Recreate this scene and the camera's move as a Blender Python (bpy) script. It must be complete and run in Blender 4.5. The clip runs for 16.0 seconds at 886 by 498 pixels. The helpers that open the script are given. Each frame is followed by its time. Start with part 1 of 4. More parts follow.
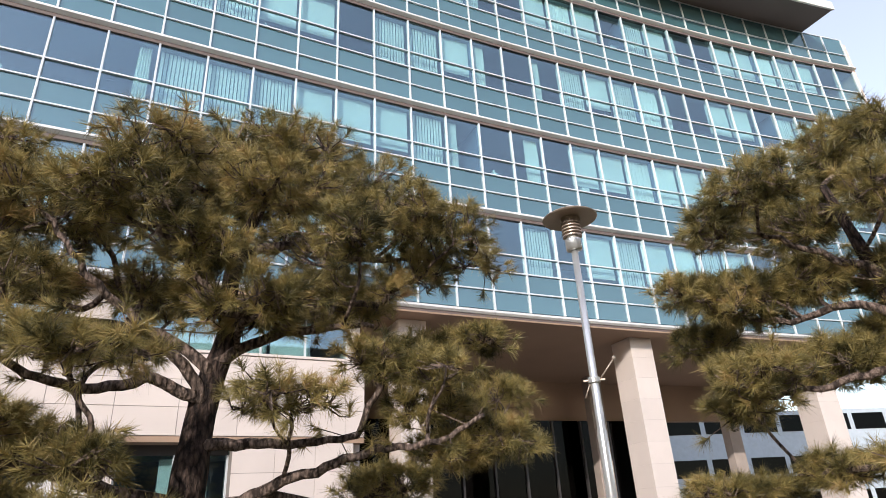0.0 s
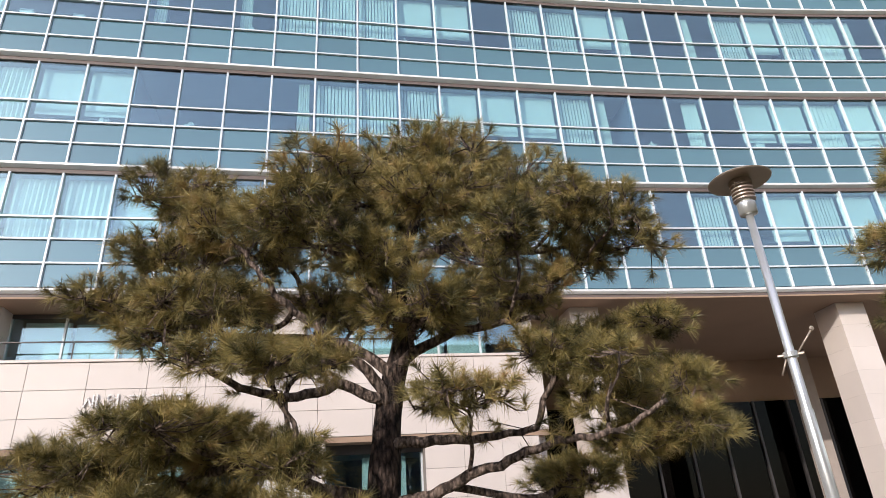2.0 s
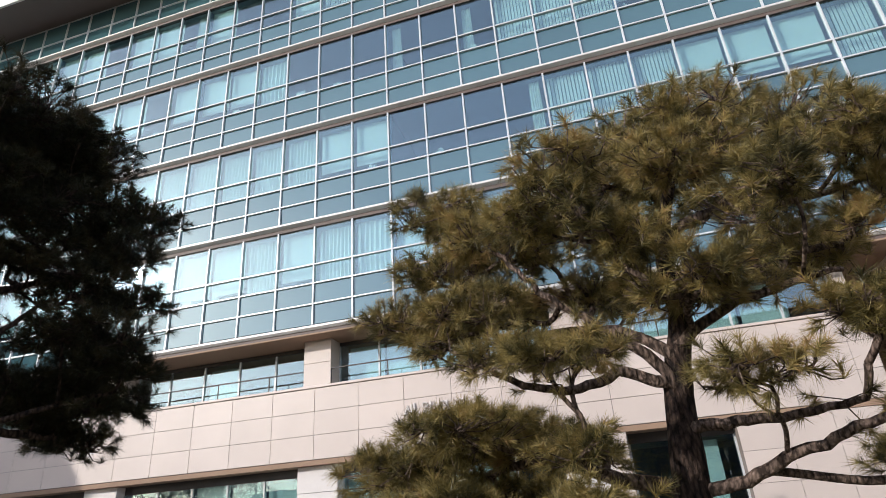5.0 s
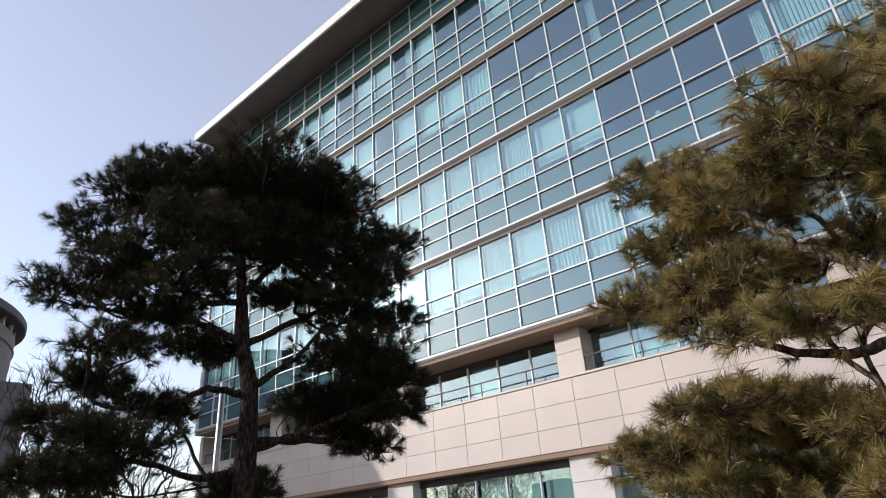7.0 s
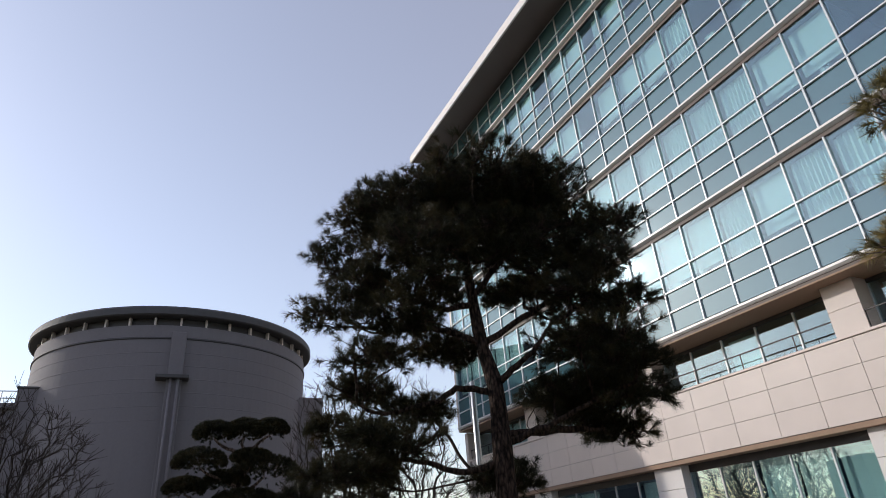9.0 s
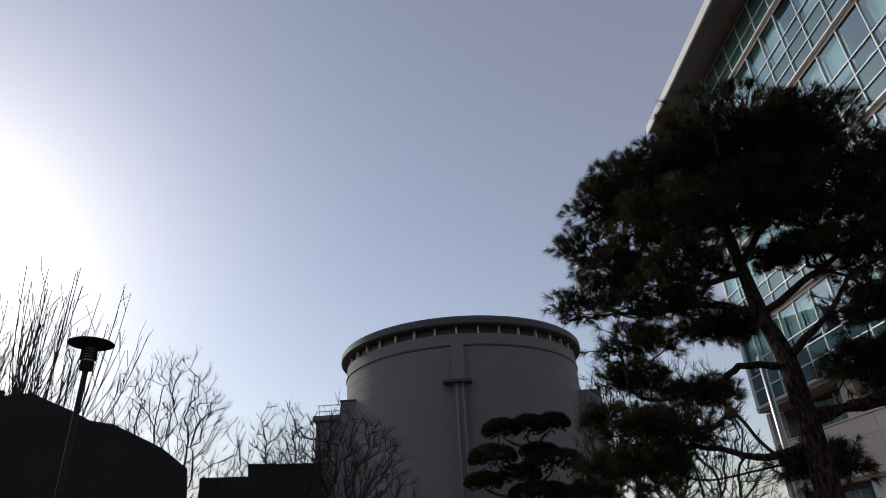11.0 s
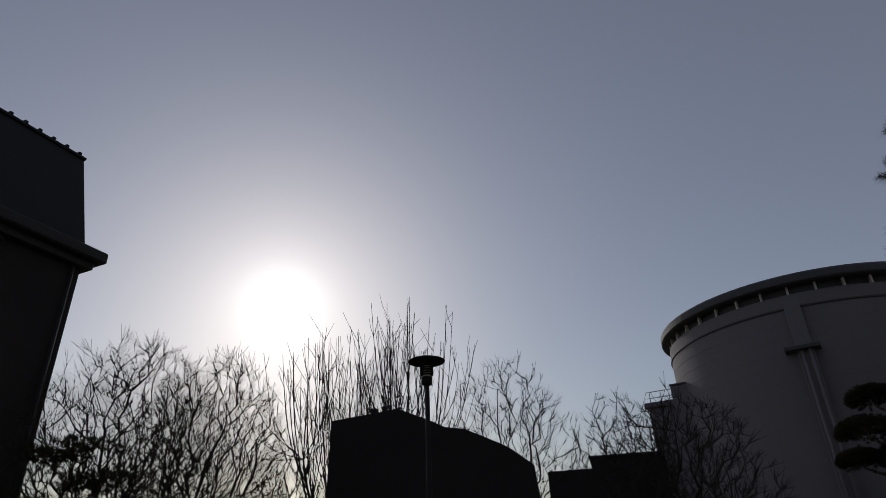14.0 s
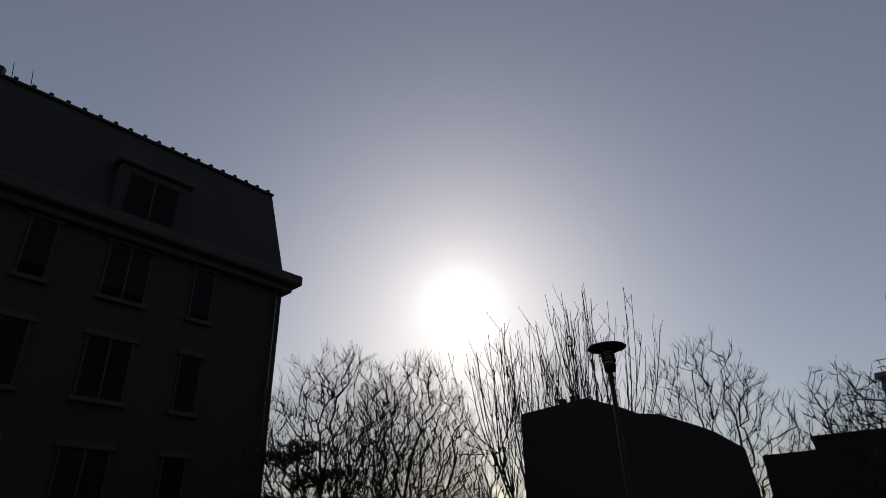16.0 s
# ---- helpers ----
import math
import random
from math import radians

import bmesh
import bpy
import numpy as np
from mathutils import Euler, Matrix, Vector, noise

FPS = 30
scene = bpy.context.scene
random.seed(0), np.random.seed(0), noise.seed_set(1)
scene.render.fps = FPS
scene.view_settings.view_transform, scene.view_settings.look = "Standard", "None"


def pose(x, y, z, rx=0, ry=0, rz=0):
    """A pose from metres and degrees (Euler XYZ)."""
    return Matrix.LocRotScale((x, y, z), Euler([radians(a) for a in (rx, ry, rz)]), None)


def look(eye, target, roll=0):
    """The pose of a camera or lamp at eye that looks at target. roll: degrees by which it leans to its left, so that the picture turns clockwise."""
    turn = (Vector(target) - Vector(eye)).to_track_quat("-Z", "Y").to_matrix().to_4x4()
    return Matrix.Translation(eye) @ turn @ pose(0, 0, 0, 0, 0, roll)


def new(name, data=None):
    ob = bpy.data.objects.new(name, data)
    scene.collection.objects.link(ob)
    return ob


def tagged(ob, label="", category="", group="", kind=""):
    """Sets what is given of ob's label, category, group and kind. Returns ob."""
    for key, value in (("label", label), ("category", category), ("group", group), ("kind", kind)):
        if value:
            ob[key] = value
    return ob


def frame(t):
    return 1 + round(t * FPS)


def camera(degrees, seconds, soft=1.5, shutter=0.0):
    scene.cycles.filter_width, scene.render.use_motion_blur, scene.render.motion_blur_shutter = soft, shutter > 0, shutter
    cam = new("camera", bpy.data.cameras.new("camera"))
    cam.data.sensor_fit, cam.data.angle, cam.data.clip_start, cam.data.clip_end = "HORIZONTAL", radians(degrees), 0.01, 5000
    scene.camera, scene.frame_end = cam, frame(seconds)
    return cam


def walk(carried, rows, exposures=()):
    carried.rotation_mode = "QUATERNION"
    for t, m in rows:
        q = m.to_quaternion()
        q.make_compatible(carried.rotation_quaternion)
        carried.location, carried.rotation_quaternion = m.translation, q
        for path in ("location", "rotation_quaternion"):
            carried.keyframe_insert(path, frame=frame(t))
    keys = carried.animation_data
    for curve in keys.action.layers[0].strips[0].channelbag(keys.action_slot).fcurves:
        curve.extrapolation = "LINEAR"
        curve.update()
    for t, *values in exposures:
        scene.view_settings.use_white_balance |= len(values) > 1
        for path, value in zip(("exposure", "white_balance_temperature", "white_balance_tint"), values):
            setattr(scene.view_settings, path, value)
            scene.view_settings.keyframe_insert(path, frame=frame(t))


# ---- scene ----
# camera: a slow turn on the spot, held at eye height and pitched up
EYE = 1.6
cam = camera(71.73, 16.0, soft=0.5)
ROWS = [
    (0.0, -0.239, -0.121, 1.60, 113.95, 2.98, -28.68),
    (0.5, -0.222, -0.130, 1.60, 113.99, 2.71, -24.48),
    (1.0, -0.208, -0.136, 1.60, 114.03, 3.06, -20.62),
    (1.5, -0.191, -0.142, 1.60, 114.10, 3.21, -16.52),
    (2.0, -0.172, -0.148, 1.60, 114.21, 3.39, -11.82),
    (2.5, -0.151, -0.152, 1.60, 114.27, 3.26, -6.98),
    (3.0, -0.132, -0.154, 1.60, 114.40, 3.35, -2.73),
    (3.5, -0.116, -0.155, 1.60, 114.56, 3.60, 1.21),
    (6.0, -0.010, -0.132, 1.60, 115.37, 3.68, 26.40),
    (6.5, 0.014, -0.119, 1.60, 115.52, 3.80, 32.62),
    (7.0, 0.038, -0.103, 1.60, 115.71, 3.83, 39.28),
    (7.5, 0.056, -0.088, 1.60, 115.88, 3.24, 44.47),
    (8.0, 0.070, -0.074, 1.60, 116.04, 3.62, 49.03),
    (8.5, 0.086, -0.055, 1.60, 116.18, 4.05, 55.15),
    (9.0, 0.104, -0.028, 1.60, 116.34, 4.01, 62.42),
    (9.5, 0.117, -0.001, 1.60, 116.52, 3.86, 69.38),
    (10.0, 0.127, 0.027, 1.60, 116.77, 3.49, 75.86),
    (12.5, 0.130, 0.151, 1.60, 117.47, 2.41, 104.06),
    (13.0, 0.124, 0.172, 1.60, 117.48, 2.30, 108.99),
    (13.5, 0.117, 0.191, 1.60, 117.54, 2.14, 113.53),
    (14.0, 0.109, 0.208, 1.60, 117.67, 1.95, 117.81),
    (14.5, 0.101, 0.223, 1.60, 117.62, 1.81, 121.69),
    (15.0, 0.090, 0.240, 1.60, 117.68, 1.99, 126.46),
    (15.5, 0.077, 0.257, 1.60, 117.64, 1.72, 131.26),
    (16.0, 0.064, 0.271, 1.60, 117.52, 1.55, 135.28),
]
EXPOSURES = [(0.0, 0.55), (2.0, 0.5), (3.5, 0.3), (6.0, 0.15), (7.0, 0.05), (8.0, -0.1), (9.5, -0.32), (10.0, -0.42), (12.5, -1.75), (14.0, -1.9), (16.0, -1.9)]
walk(cam, [(t, pose(x, y, z, rx, ry, rz)) for t, x, y, z, rx, ry, rz in ROWS], EXPOSURES)

# ---- light: low winter sun in a hazy sky ----
SUN_AZ, SUN_EL = 132.8, 22.1
world = bpy.data.worlds.new("sky")
scene.world = world
world.use_nodes = True
wn = world.node_tree
sky = wn.nodes.new("ShaderNodeTexSky")
sky.sky_type = "NISHITA"
sky.sun_disc = False
sky.sun_elevation = radians(SUN_EL)
sky.sun_rotation = radians(-SUN_AZ)
sky.air_density, sky.dust_density, sky.ozone_density = 1.15, 0.6, 2.5
SUN_DIR = Vector((-math.sin(radians(SUN_AZ)) * math.cos(radians(SUN_EL)), math.cos(radians(SUN_AZ)) * math.cos(radians(SUN_EL)), math.sin(radians(SUN_EL))))


def sky_math(kind, a, b=None):
    """One sum in the sky's nodes; a and b are sockets or numbers."""
    node = wn.nodes.new("ShaderNodeMath")
    node.operation = kind
    for socket, value in zip(node.inputs, (a, b)):
        if isinstance(value, (int, float)):
            socket.default_value = value
        elif value is not None:
            wn.links.new(value, socket)
    return node.outputs[0]


def sky_add(color, value, tint):
    """Adds a tinted veil of the given value to the sky's colour."""
    veil = wn.nodes.new("ShaderNodeVectorMath")
    veil.operation = "MULTIPLY_ADD"
    wn.links.new(value, veil.inputs[0])
    veil.inputs[1].default_value = tint
    wn.links.new(color, veil.inputs[2])
    return veil.outputs[0]


# haze round the sun: a blinding core in a wide pale aureole
toward = wn.nodes.new("ShaderNodeVectorMath")
toward.operation = "DOT_PRODUCT"
compass = wn.nodes.new("ShaderNodeTexCoord")
wn.links.new(compass.outputs["Generated"], toward.inputs[0])
toward.inputs[1].default_value = SUN_DIR
away = sky_math("ARCCOSINE", sky_math("MINIMUM", toward.outputs["Value"], 0.999999))
core = sky_math("MULTIPLY", sky_math("EXPONENT", sky_math("DIVIDE", away, radians(-1.7))), 28.0)
aureole = sky_math("MULTIPLY", sky_math("EXPONENT", sky_math("DIVIDE", away, radians(-10.0))), 7.0)
split = wn.nodes.new("ShaderNodeSeparateXYZ")
wn.links.new(compass.outputs["Generated"], split.inputs[0])
low_haze = sky_math("MULTIPLY", sky_math("POWER", sky_math("SUBTRACT", 1.0, sky_math("ABSOLUTE", split.outputs["Z"])), 1.6), 1.3)
mixed = sky_add(sky.outputs[0], sky_math("ADD", low_haze, 1.55), (1.12, 0.97, 1.0))
mixed = sky_add(mixed, aureole, (1.05, 0.98, 1.05))
mixed = sky_add(mixed, core, (1.0, 0.98, 0.95))
wn.links.new(mixed, wn.nodes["Background"].inputs["Color"])
wn.nodes["Background"].inputs["Strength"].default_value = 0.16
sun = new("sun", bpy.data.lights.new("sun", "SUN"))
sun.data.energy, sun.data.angle, sun.data.color = 2.7, radians(0.6), (1.0, 0.95, 0.89)
sun.matrix_world = look(SUN_DIR * 60, (0, 0, 0))

# ---- materials ----
def material(name, color, rough=0.6, metal=0.0, vary=0.15, scale=3.0, fine=40.0, bump=0.0, per_object=0.0, tint=None, spec=0.5):
    """A plain surface with grain and broad stains at two scales."""
    m = bpy.data.materials.new(name)
    m.use_nodes = True
    n, l = m.node_tree.nodes, m.node_tree.links
    b = n["Principled BSDF"]
    b.inputs["Roughness"].default_value, b.inputs["Metallic"].default_value = rough, metal
    b.inputs["Specular IOR Level"].default_value = spec
    co = n.new("ShaderNodeTexCoord")
    big, small = n.new("ShaderNodeTexNoise"), n.new("ShaderNodeTexNoise")
    geo = n.new("ShaderNodeNewGeometry")
    for t, s in ((big, scale), (small, fine)):
        t.inputs["Scale"].default_value, t.inputs["Detail"].default_value = s, 5
        l.new(geo.outputs["Position"], t.inputs["Vector"])
    add = n.new("ShaderNodeMath")
    add.operation = "MULTIPLY_ADD"
    l.new(small.outputs["Fac"], add.inputs[0])
    add.inputs[1].default_value = 0.5
    l.new(big.outputs["Fac"], add.inputs[2])
    ramp = n.new("ShaderNodeMapRange")
    l.new(add.outputs[0], ramp.inputs["Value"])
    ramp.inputs["From Min"].default_value, ramp.inputs["From Max"].default_value = 0.45, 1.05
    ramp.inputs["To Min"].default_value, ramp.inputs["To Max"].default_value = 1 - vary, 1 + vary
    value = ramp.outputs[0]
    if per_object:
        info = n.new("ShaderNodeObjectInfo")
        r = n.new("ShaderNodeMapRange")
        l.new(info.outputs["Random"], r.inputs["Value"])
        r.inputs["To Min"].default_value, r.inputs["To Max"].default_value = 1 - per_object, 1 + per_object
        mul = n.new("ShaderNodeMath")
        mul.operation = "MULTIPLY"
        l.new(value, mul.inputs[0])
        l.new(r.outputs[0], mul.inputs[1])
        value = mul.outputs[0]
    mix = n.new("ShaderNodeVectorMath")
    mix.operation = "SCALE"
    mix.inputs[0].default_value = color
    if tint:
        blend = n.new("ShaderNodeMix")
        blend.data_type = "RGBA"
        l.new(big.outputs["Fac"], blend.inputs["Factor"])
        blend.inputs["A"].default_value, blend.inputs["B"].default_value = (*color, 1), (*tint, 1)
        l.new(blend.outputs["Result"], mix.inputs[0])
    l.new(value, mix.inputs["Scale"])
    l.new(mix.outputs[0], b.inputs["Base Color"])
    if bump:
        bp = n.new("ShaderNodeBump")
        bp.inputs["Strength"].default_value, bp.inputs["Distance"].default_value = bump, 0.02
        l.new(small.outputs["Fac"], bp.inputs["Height"])
        l.new(bp.outputs[0], b.inputs["Normal"])
    return m


def bark_material(name, dark, light, scale):
    m = bpy.data.materials.new(name)
    m.use_nodes = True
    n, l = m.node_tree.nodes, m.node_tree.links
    b = n["Principled BSDF"]
    b.inputs["Roughness"].default_value = 0.9
    b.inputs["Specular IOR Level"].default_value = 0.2
    geo = n.new("ShaderNodeNewGeometry")
    mp = n.new("ShaderNodeMapping")
    mp.inputs["Scale"].default_value = (scale, scale, scale * 0.35)
    vor, noi = n.new("ShaderNodeTexVoronoi"), n.new("ShaderNodeTexNoise")
    vor.inputs["Scale"].default_value, noi.inputs["Scale"].default_value, noi.inputs["Detail"].default_value = 1.0, 2.5, 6
    l.new(geo.outputs["Position"], mp.inputs["Vector"])
    l.new(mp.outputs[0], noi.inputs["Vector"])
    off = n.new("ShaderNodeVectorMath")
    off.operation = "MULTIPLY_ADD"
    l.new(noi.outputs["Color"], off.inputs[0])
    off.inputs[1].default_value = (0.9, 0.9, 0.9)
    l.new(mp.outputs[0], off.inputs[2])
    l.new(off.outputs[0], vor.inputs["Vector"])
    ramp = n.new("ShaderNodeValToRGB")
    ramp.color_ramp.elements[0].position, ramp.color_ramp.elements[1].position = 0.15, 0.75
    ramp.color_ramp.elements[0].color, ramp.color_ramp.elements[1].color = (*light, 1), (*dark, 1)
    l.new(vor.outputs["Distance"], ramp.inputs[0])
    l.new(ramp.outputs[0], b.inputs["Base Color"])
    bp = n.new("ShaderNodeBump")
    bp.invert = True
    bp.inputs["Strength"].default_value, bp.inputs["Distance"].default_value = 0.9, 0.04
    l.new(vor.outputs["Distance"], bp.inputs["Height"])
    l.new(bp.outputs[0], b.inputs["Normal"])
    return m


def needle_material(name, colors, shine=0.3):
    """Pine needles: a colour of its own for each needle bunch, some light passing through."""
    m = bpy.data.materials.new(name)
    m.use_nodes = True
    n, l = m.node_tree.nodes, m.node_tree.links
    b = n["Principled BSDF"]
    geo = n.new("ShaderNodeNewGeometry")
    noi = n.new("ShaderNodeTexNoise")
    noi.inputs["Scale"].default_value, noi.inputs["Detail"].default_value = 1.6, 3
    l.new(geo.outputs["Position"], noi.inputs["Vector"])
    tuft = n.new("ShaderNodeTexNoise")
    tuft.inputs["Scale"].default_value, tuft.inputs["Detail"].default_value = 6.5, 1
    l.new(geo.outputs["Position"], tuft.inputs["Vector"])
    mixv = n.new("ShaderNodeMath")
    mixv.operation = "MULTIPLY_ADD"
    l.new(geo.outputs["Random Per Island"], mixv.inputs[0])
    mixv.inputs[1].default_value = 0.35
    sub = n.new("ShaderNodeMath")
    sub.operation = "MULTIPLY_ADD"
    l.new(noi.outputs["Fac"], sub.inputs[0])
    sub.inputs[1].default_value = 1.2
    spot = n.new("ShaderNodeMath")
    spot.operation = "MULTIPLY_ADD"
    l.new(tuft.outputs["Fac"], spot.inputs[0])
    spot.inputs[1].default_value, spot.inputs[2].default_value = 1.1, -0.95
    l.new(spot.outputs[0], sub.inputs[2])
    l.new(sub.outputs[0], mixv.inputs[2])
    ramp = n.new("ShaderNodeValToRGB")
    e = ramp.color_ramp.elements
    e[0].color, e[1].color = (*colors[0], 1), (*colors[-1], 1)
    for k, c in enumerate(colors[1:-1]):
        el = e.new((k + 1) / (len(colors) - 1))
        el.color = (*c, 1)
    l.new(mixv.outputs[0], ramp.inputs[0])
    l.new(ramp.outputs[0], b.inputs["Base Color"])
    b.inputs["Roughness"].default_value = 0.38
    b.inputs["Specular IOR Level"].default_value = shine
    tr = n.new("ShaderNodeBsdfTranslucent")
    l.new(ramp.outputs[0], tr.inputs["Color"])
    mx = n.new("ShaderNodeMixShader")
    mx.inputs[0].default_value = 0.22
    l.new(b.outputs[0], mx.inputs[1])
    l.new(tr.outputs[0], mx.inputs[2])
    l.new(mx.outputs[0], n["Material Output"].inputs["Surface"])
    return m


def glass_material(name, tint, ior=0.2, body=None, gloss=(0.95, 0.98, 1.0)):
    """Tinted window glass: a mirror by Fresnel over a clear tint, or over an opaque body behind the pane."""
    m = bpy.data.materials.new(name)
    m.use_nodes = True
    n, l = m.node_tree.nodes, m.node_tree.links
    n.remove(n["Principled BSDF"])
    lw = n.new("ShaderNodeLayerWeight")
    lw.inputs["Blend"].default_value = 0.5
    pw = n.new("ShaderNodeMath")
    pw.operation = "POWER"
    l.new(lw.outputs["Facing"], pw.inputs[0])
    pw.inputs[1].default_value = 5.0
    fr = n.new("ShaderNodeMapRange")
    l.new(pw.outputs[0], fr.inputs["Value"])
    fr.inputs["To Min"].default_value, fr.inputs["To Max"].default_value = ior, 0.6
    gl = n.new("ShaderNodeBsdfGlossy")
    gl.inputs["Color"].default_value, gl.inputs["Roughness"].default_value = (*gloss, 1), 0.015
    info = n.new("ShaderNodeObjectInfo")
    geo = n.new("ShaderNodeNewGeometry")
    noi = n.new("ShaderNodeTexNoise")
    noi.inputs["Scale"].default_value = 0.55
    l.new(geo.outputs["Position"], noi.inputs["Vector"])
    bp = n.new("ShaderNodeBump")
    bp.inputs["Strength"].default_value, bp.inputs["Distance"].default_value = 0.05, 0.03
    l.new(noi.outputs["Fac"], bp.inputs["Height"])
    l.new(bp.outputs[0], gl.inputs["Normal"])
    if body:
        low = n.new("ShaderNodeBsdfDiffuse")
        r = n.new("ShaderNodeMapRange")
        l.new(info.outputs["Random"], r.inputs["Value"])
        r.inputs["To Min"].default_value, r.inputs["To Max"].default_value = 0.85, 1.15
        v = n.new("ShaderNodeVectorMath")
        v.operation = "SCALE"
        v.inputs[0].default_value = body
        l.new(r.outputs[0], v.inputs["Scale"])
        l.new(v.outputs[0], low.inputs["Color"])
    else:
        low = n.new("ShaderNodeBsdfTransparent")
        low.inputs["Color"].default_value = (*tint, 1)
    mx = n.new("ShaderNodeMixShader")
    l.new(fr.outputs[0], mx.inputs[0])
    l.new(low.outputs[0], mx.inputs[1])
    l.new(gl.outputs[0], mx.inputs[2])
    l.new(mx.outputs[0], n["Material Output"].inputs["Surface"])
    return m


M = dict(
    alu=material("brushed_white_aluminium", (0.60, 0.615, 0.63), 0.4, 0.15, 0.06, 0.6, 30, per_object=0.03),
    rail=material("pale_metal_sill", (0.68, 0.65, 0.63), 0.45, 0.1, 0.08, 0.5, 25),
    stone=material("polished_beige_stone", (0.62, 0.525, 0.47), 0.45, 0, 0.06, 0.8, 60, 0.02, per_object=0.035),
    # joint colour of the columns, also the darkened stone of the unlit porch posts
    pointing_shade=material("pointing_and_shaded_post", (0.36, 0.29, 0.25), 0.9, 0, 0.1),
    joint=material("dark_stone_joint", (0.22, 0.18, 0.16), 0.9, 0, 0.1),
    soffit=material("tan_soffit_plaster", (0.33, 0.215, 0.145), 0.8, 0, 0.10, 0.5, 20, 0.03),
    cornice=material("shaded_cornice_stone", (0.13, 0.095, 0.085), 0.6, 0, 0.08, 0.6, 30, 0.03),
    fascia=material("pale_cornice_edge", (0.72, 0.67, 0.64), 0.6, 0, 0.08, 0.6, 30),
    dark=material("dark_window_frame", (0.055, 0.048, 0.047), 0.5, 0.2, 0.1),
    room=material("office_wall_paint", (0.14, 0.19, 0.28), 0.9, 0, 0.15, 0.7, 9),
    slab=material("ceiling_paint_and_annex_shade", (0.42, 0.46, 0.50), 0.9, 0, 0.08),
    curtain=material("white_curtain_cloth", (0.80, 0.82, 0.78), 0.9, 0, 0.06, 2, 50),
    spandrel=glass_material("teal_spandrel_glass", (1, 1, 1), 0.165, (0.055, 0.122, 0.138), (0.82, 0.95, 1.0)),
    vision=glass_material("clear_teal_window_glass", (0.76, 0.875, 0.88), 0.155, None, (0.78, 0.92, 1.0)),
    backlitglass=glass_material("backlit_house_glass", (1, 1, 1), 0.02, (0.010, 0.010, 0.012), (0.25, 0.25, 0.28)),
    lobby=glass_material("dark_lobby_glass", (0.05, 0.052, 0.052), 0.02, None, (0.3, 0.3, 0.3)),
    steel=material("polished_stainless_steel", (0.72, 0.71, 0.70), 0.3, 0.7, 0.08, 2, 60),
    bronze=material("brown_lamp_metal", (0.42, 0.33, 0.27), 0.42, 0.5, 0.12, 4, 60),
    diffuser=material("frosted_lamp_glass", (0.55, 0.52, 0.47), 0.3, 0, 0.05),
    ground=material("dry_winter_lawn", (0.16, 0.13, 0.08), 0.95, 0, 0.3, 0.4, 14, 0.3, tint=(0.10, 0.10, 0.05)),
    plaza=material("grey_paving", (0.30, 0.28, 0.26), 0.85, 0, 0.15, 0.5, 20, 0.1),
    concrete=material("grey_painted_concrete", (0.175, 0.158, 0.172), 0.8, 0, 0.10, 0.15, 8, 0.05),
    drumroof=material("dark_roof_edge", (0.075, 0.07, 0.075), 0.7, 0, 0.12),
    # house colours cut to near black: its backlit silhouette is put into them
    brick=material("backlit_red_brick_wall", (0.034, 0.023, 0.021), 0.9, 0, 0.2, 0.4, 18, 0.1),
    slate=material("backlit_slate_roof", (0.02, 0.018, 0.019), 0.8, 0, 0.2, 0.6, 20, 0.1),
    trimstone=material("backlit_cornice_stone", (0.038, 0.032, 0.03), 0.8, 0, 0.12),
    # near-black brown for things against the sun, their shaded side put into it
    shed=material("backlit_brown_render", (0.028, 0.021, 0.021), 0.9, 0, 0.2, 0.4, 15, 0.1),
    # pine bark in two copies: one darkened as shaded, one lightened as sunlit
    shadedbark=bark_material("shaded_pine_bark", (0.014, 0.010, 0.009), (0.10, 0.066, 0.052), 26.0),
    limb=bark_material("sunlit_pine_limb_bark", (0.05, 0.036, 0.03), (0.30, 0.215, 0.175), 26.0),
    barebark=bark_material("grey_bare_bark", (0.03, 0.022, 0.02), (0.09, 0.07, 0.06), 40.0),
    needles=needle_material("pine_needles", [(0.04, 0.038, 0.016), (0.17, 0.14, 0.05), (0.36, 0.28, 0.10), (0.47, 0.335, 0.14), (0.42, 0.205, 0.095)]),
    # darker copy of the needles for pines in shade: the shade is in the colour
    shadedneedles=needle_material("shaded_pine_needles", [(0.016, 0.018, 0.012), (0.036, 0.036, 0.02), (0.07, 0.056, 0.027), (0.10, 0.062, 0.036)], 0.12),
)


# ---- building blocks ----
def part(name, bm, mat, parent=None, label="", smooth=False):
    me = bpy.data.meshes.new(name)
    bm.to_mesh(me)
    bm.free()
    me.materials.append(mat)
    if smooth:
        me.shade_smooth()
    ob = new(name, me)
    ob.parent = parent
    if label:
        ob["label"] = label
    return ob


def raw(name, verts, faces, mat, parent=None, label="", smooth=False):
    me = bpy.data.meshes.new(name)
    me.from_pydata([tuple(v) for v in verts], [], faces)
    me.materials.append(mat)
    if smooth:
        me.shade_smooth()
    ob = new(name, me)
    ob.parent = parent
    if label:
        ob["label"] = label
    return ob


def shared(name, me, m, parent):
    """One more object on a mesh that others use too."""
    ob = new(name, me)
    ob.parent = parent
    ob.matrix_basis = m
    return ob


def thing(name, label, category, m=None, group="", kind=""):
    ob = new(name)
    ob.empty_display_size = 0.2
    if m is not None:
        ob.matrix_basis = m
    return tagged(ob, label, category, group, kind)


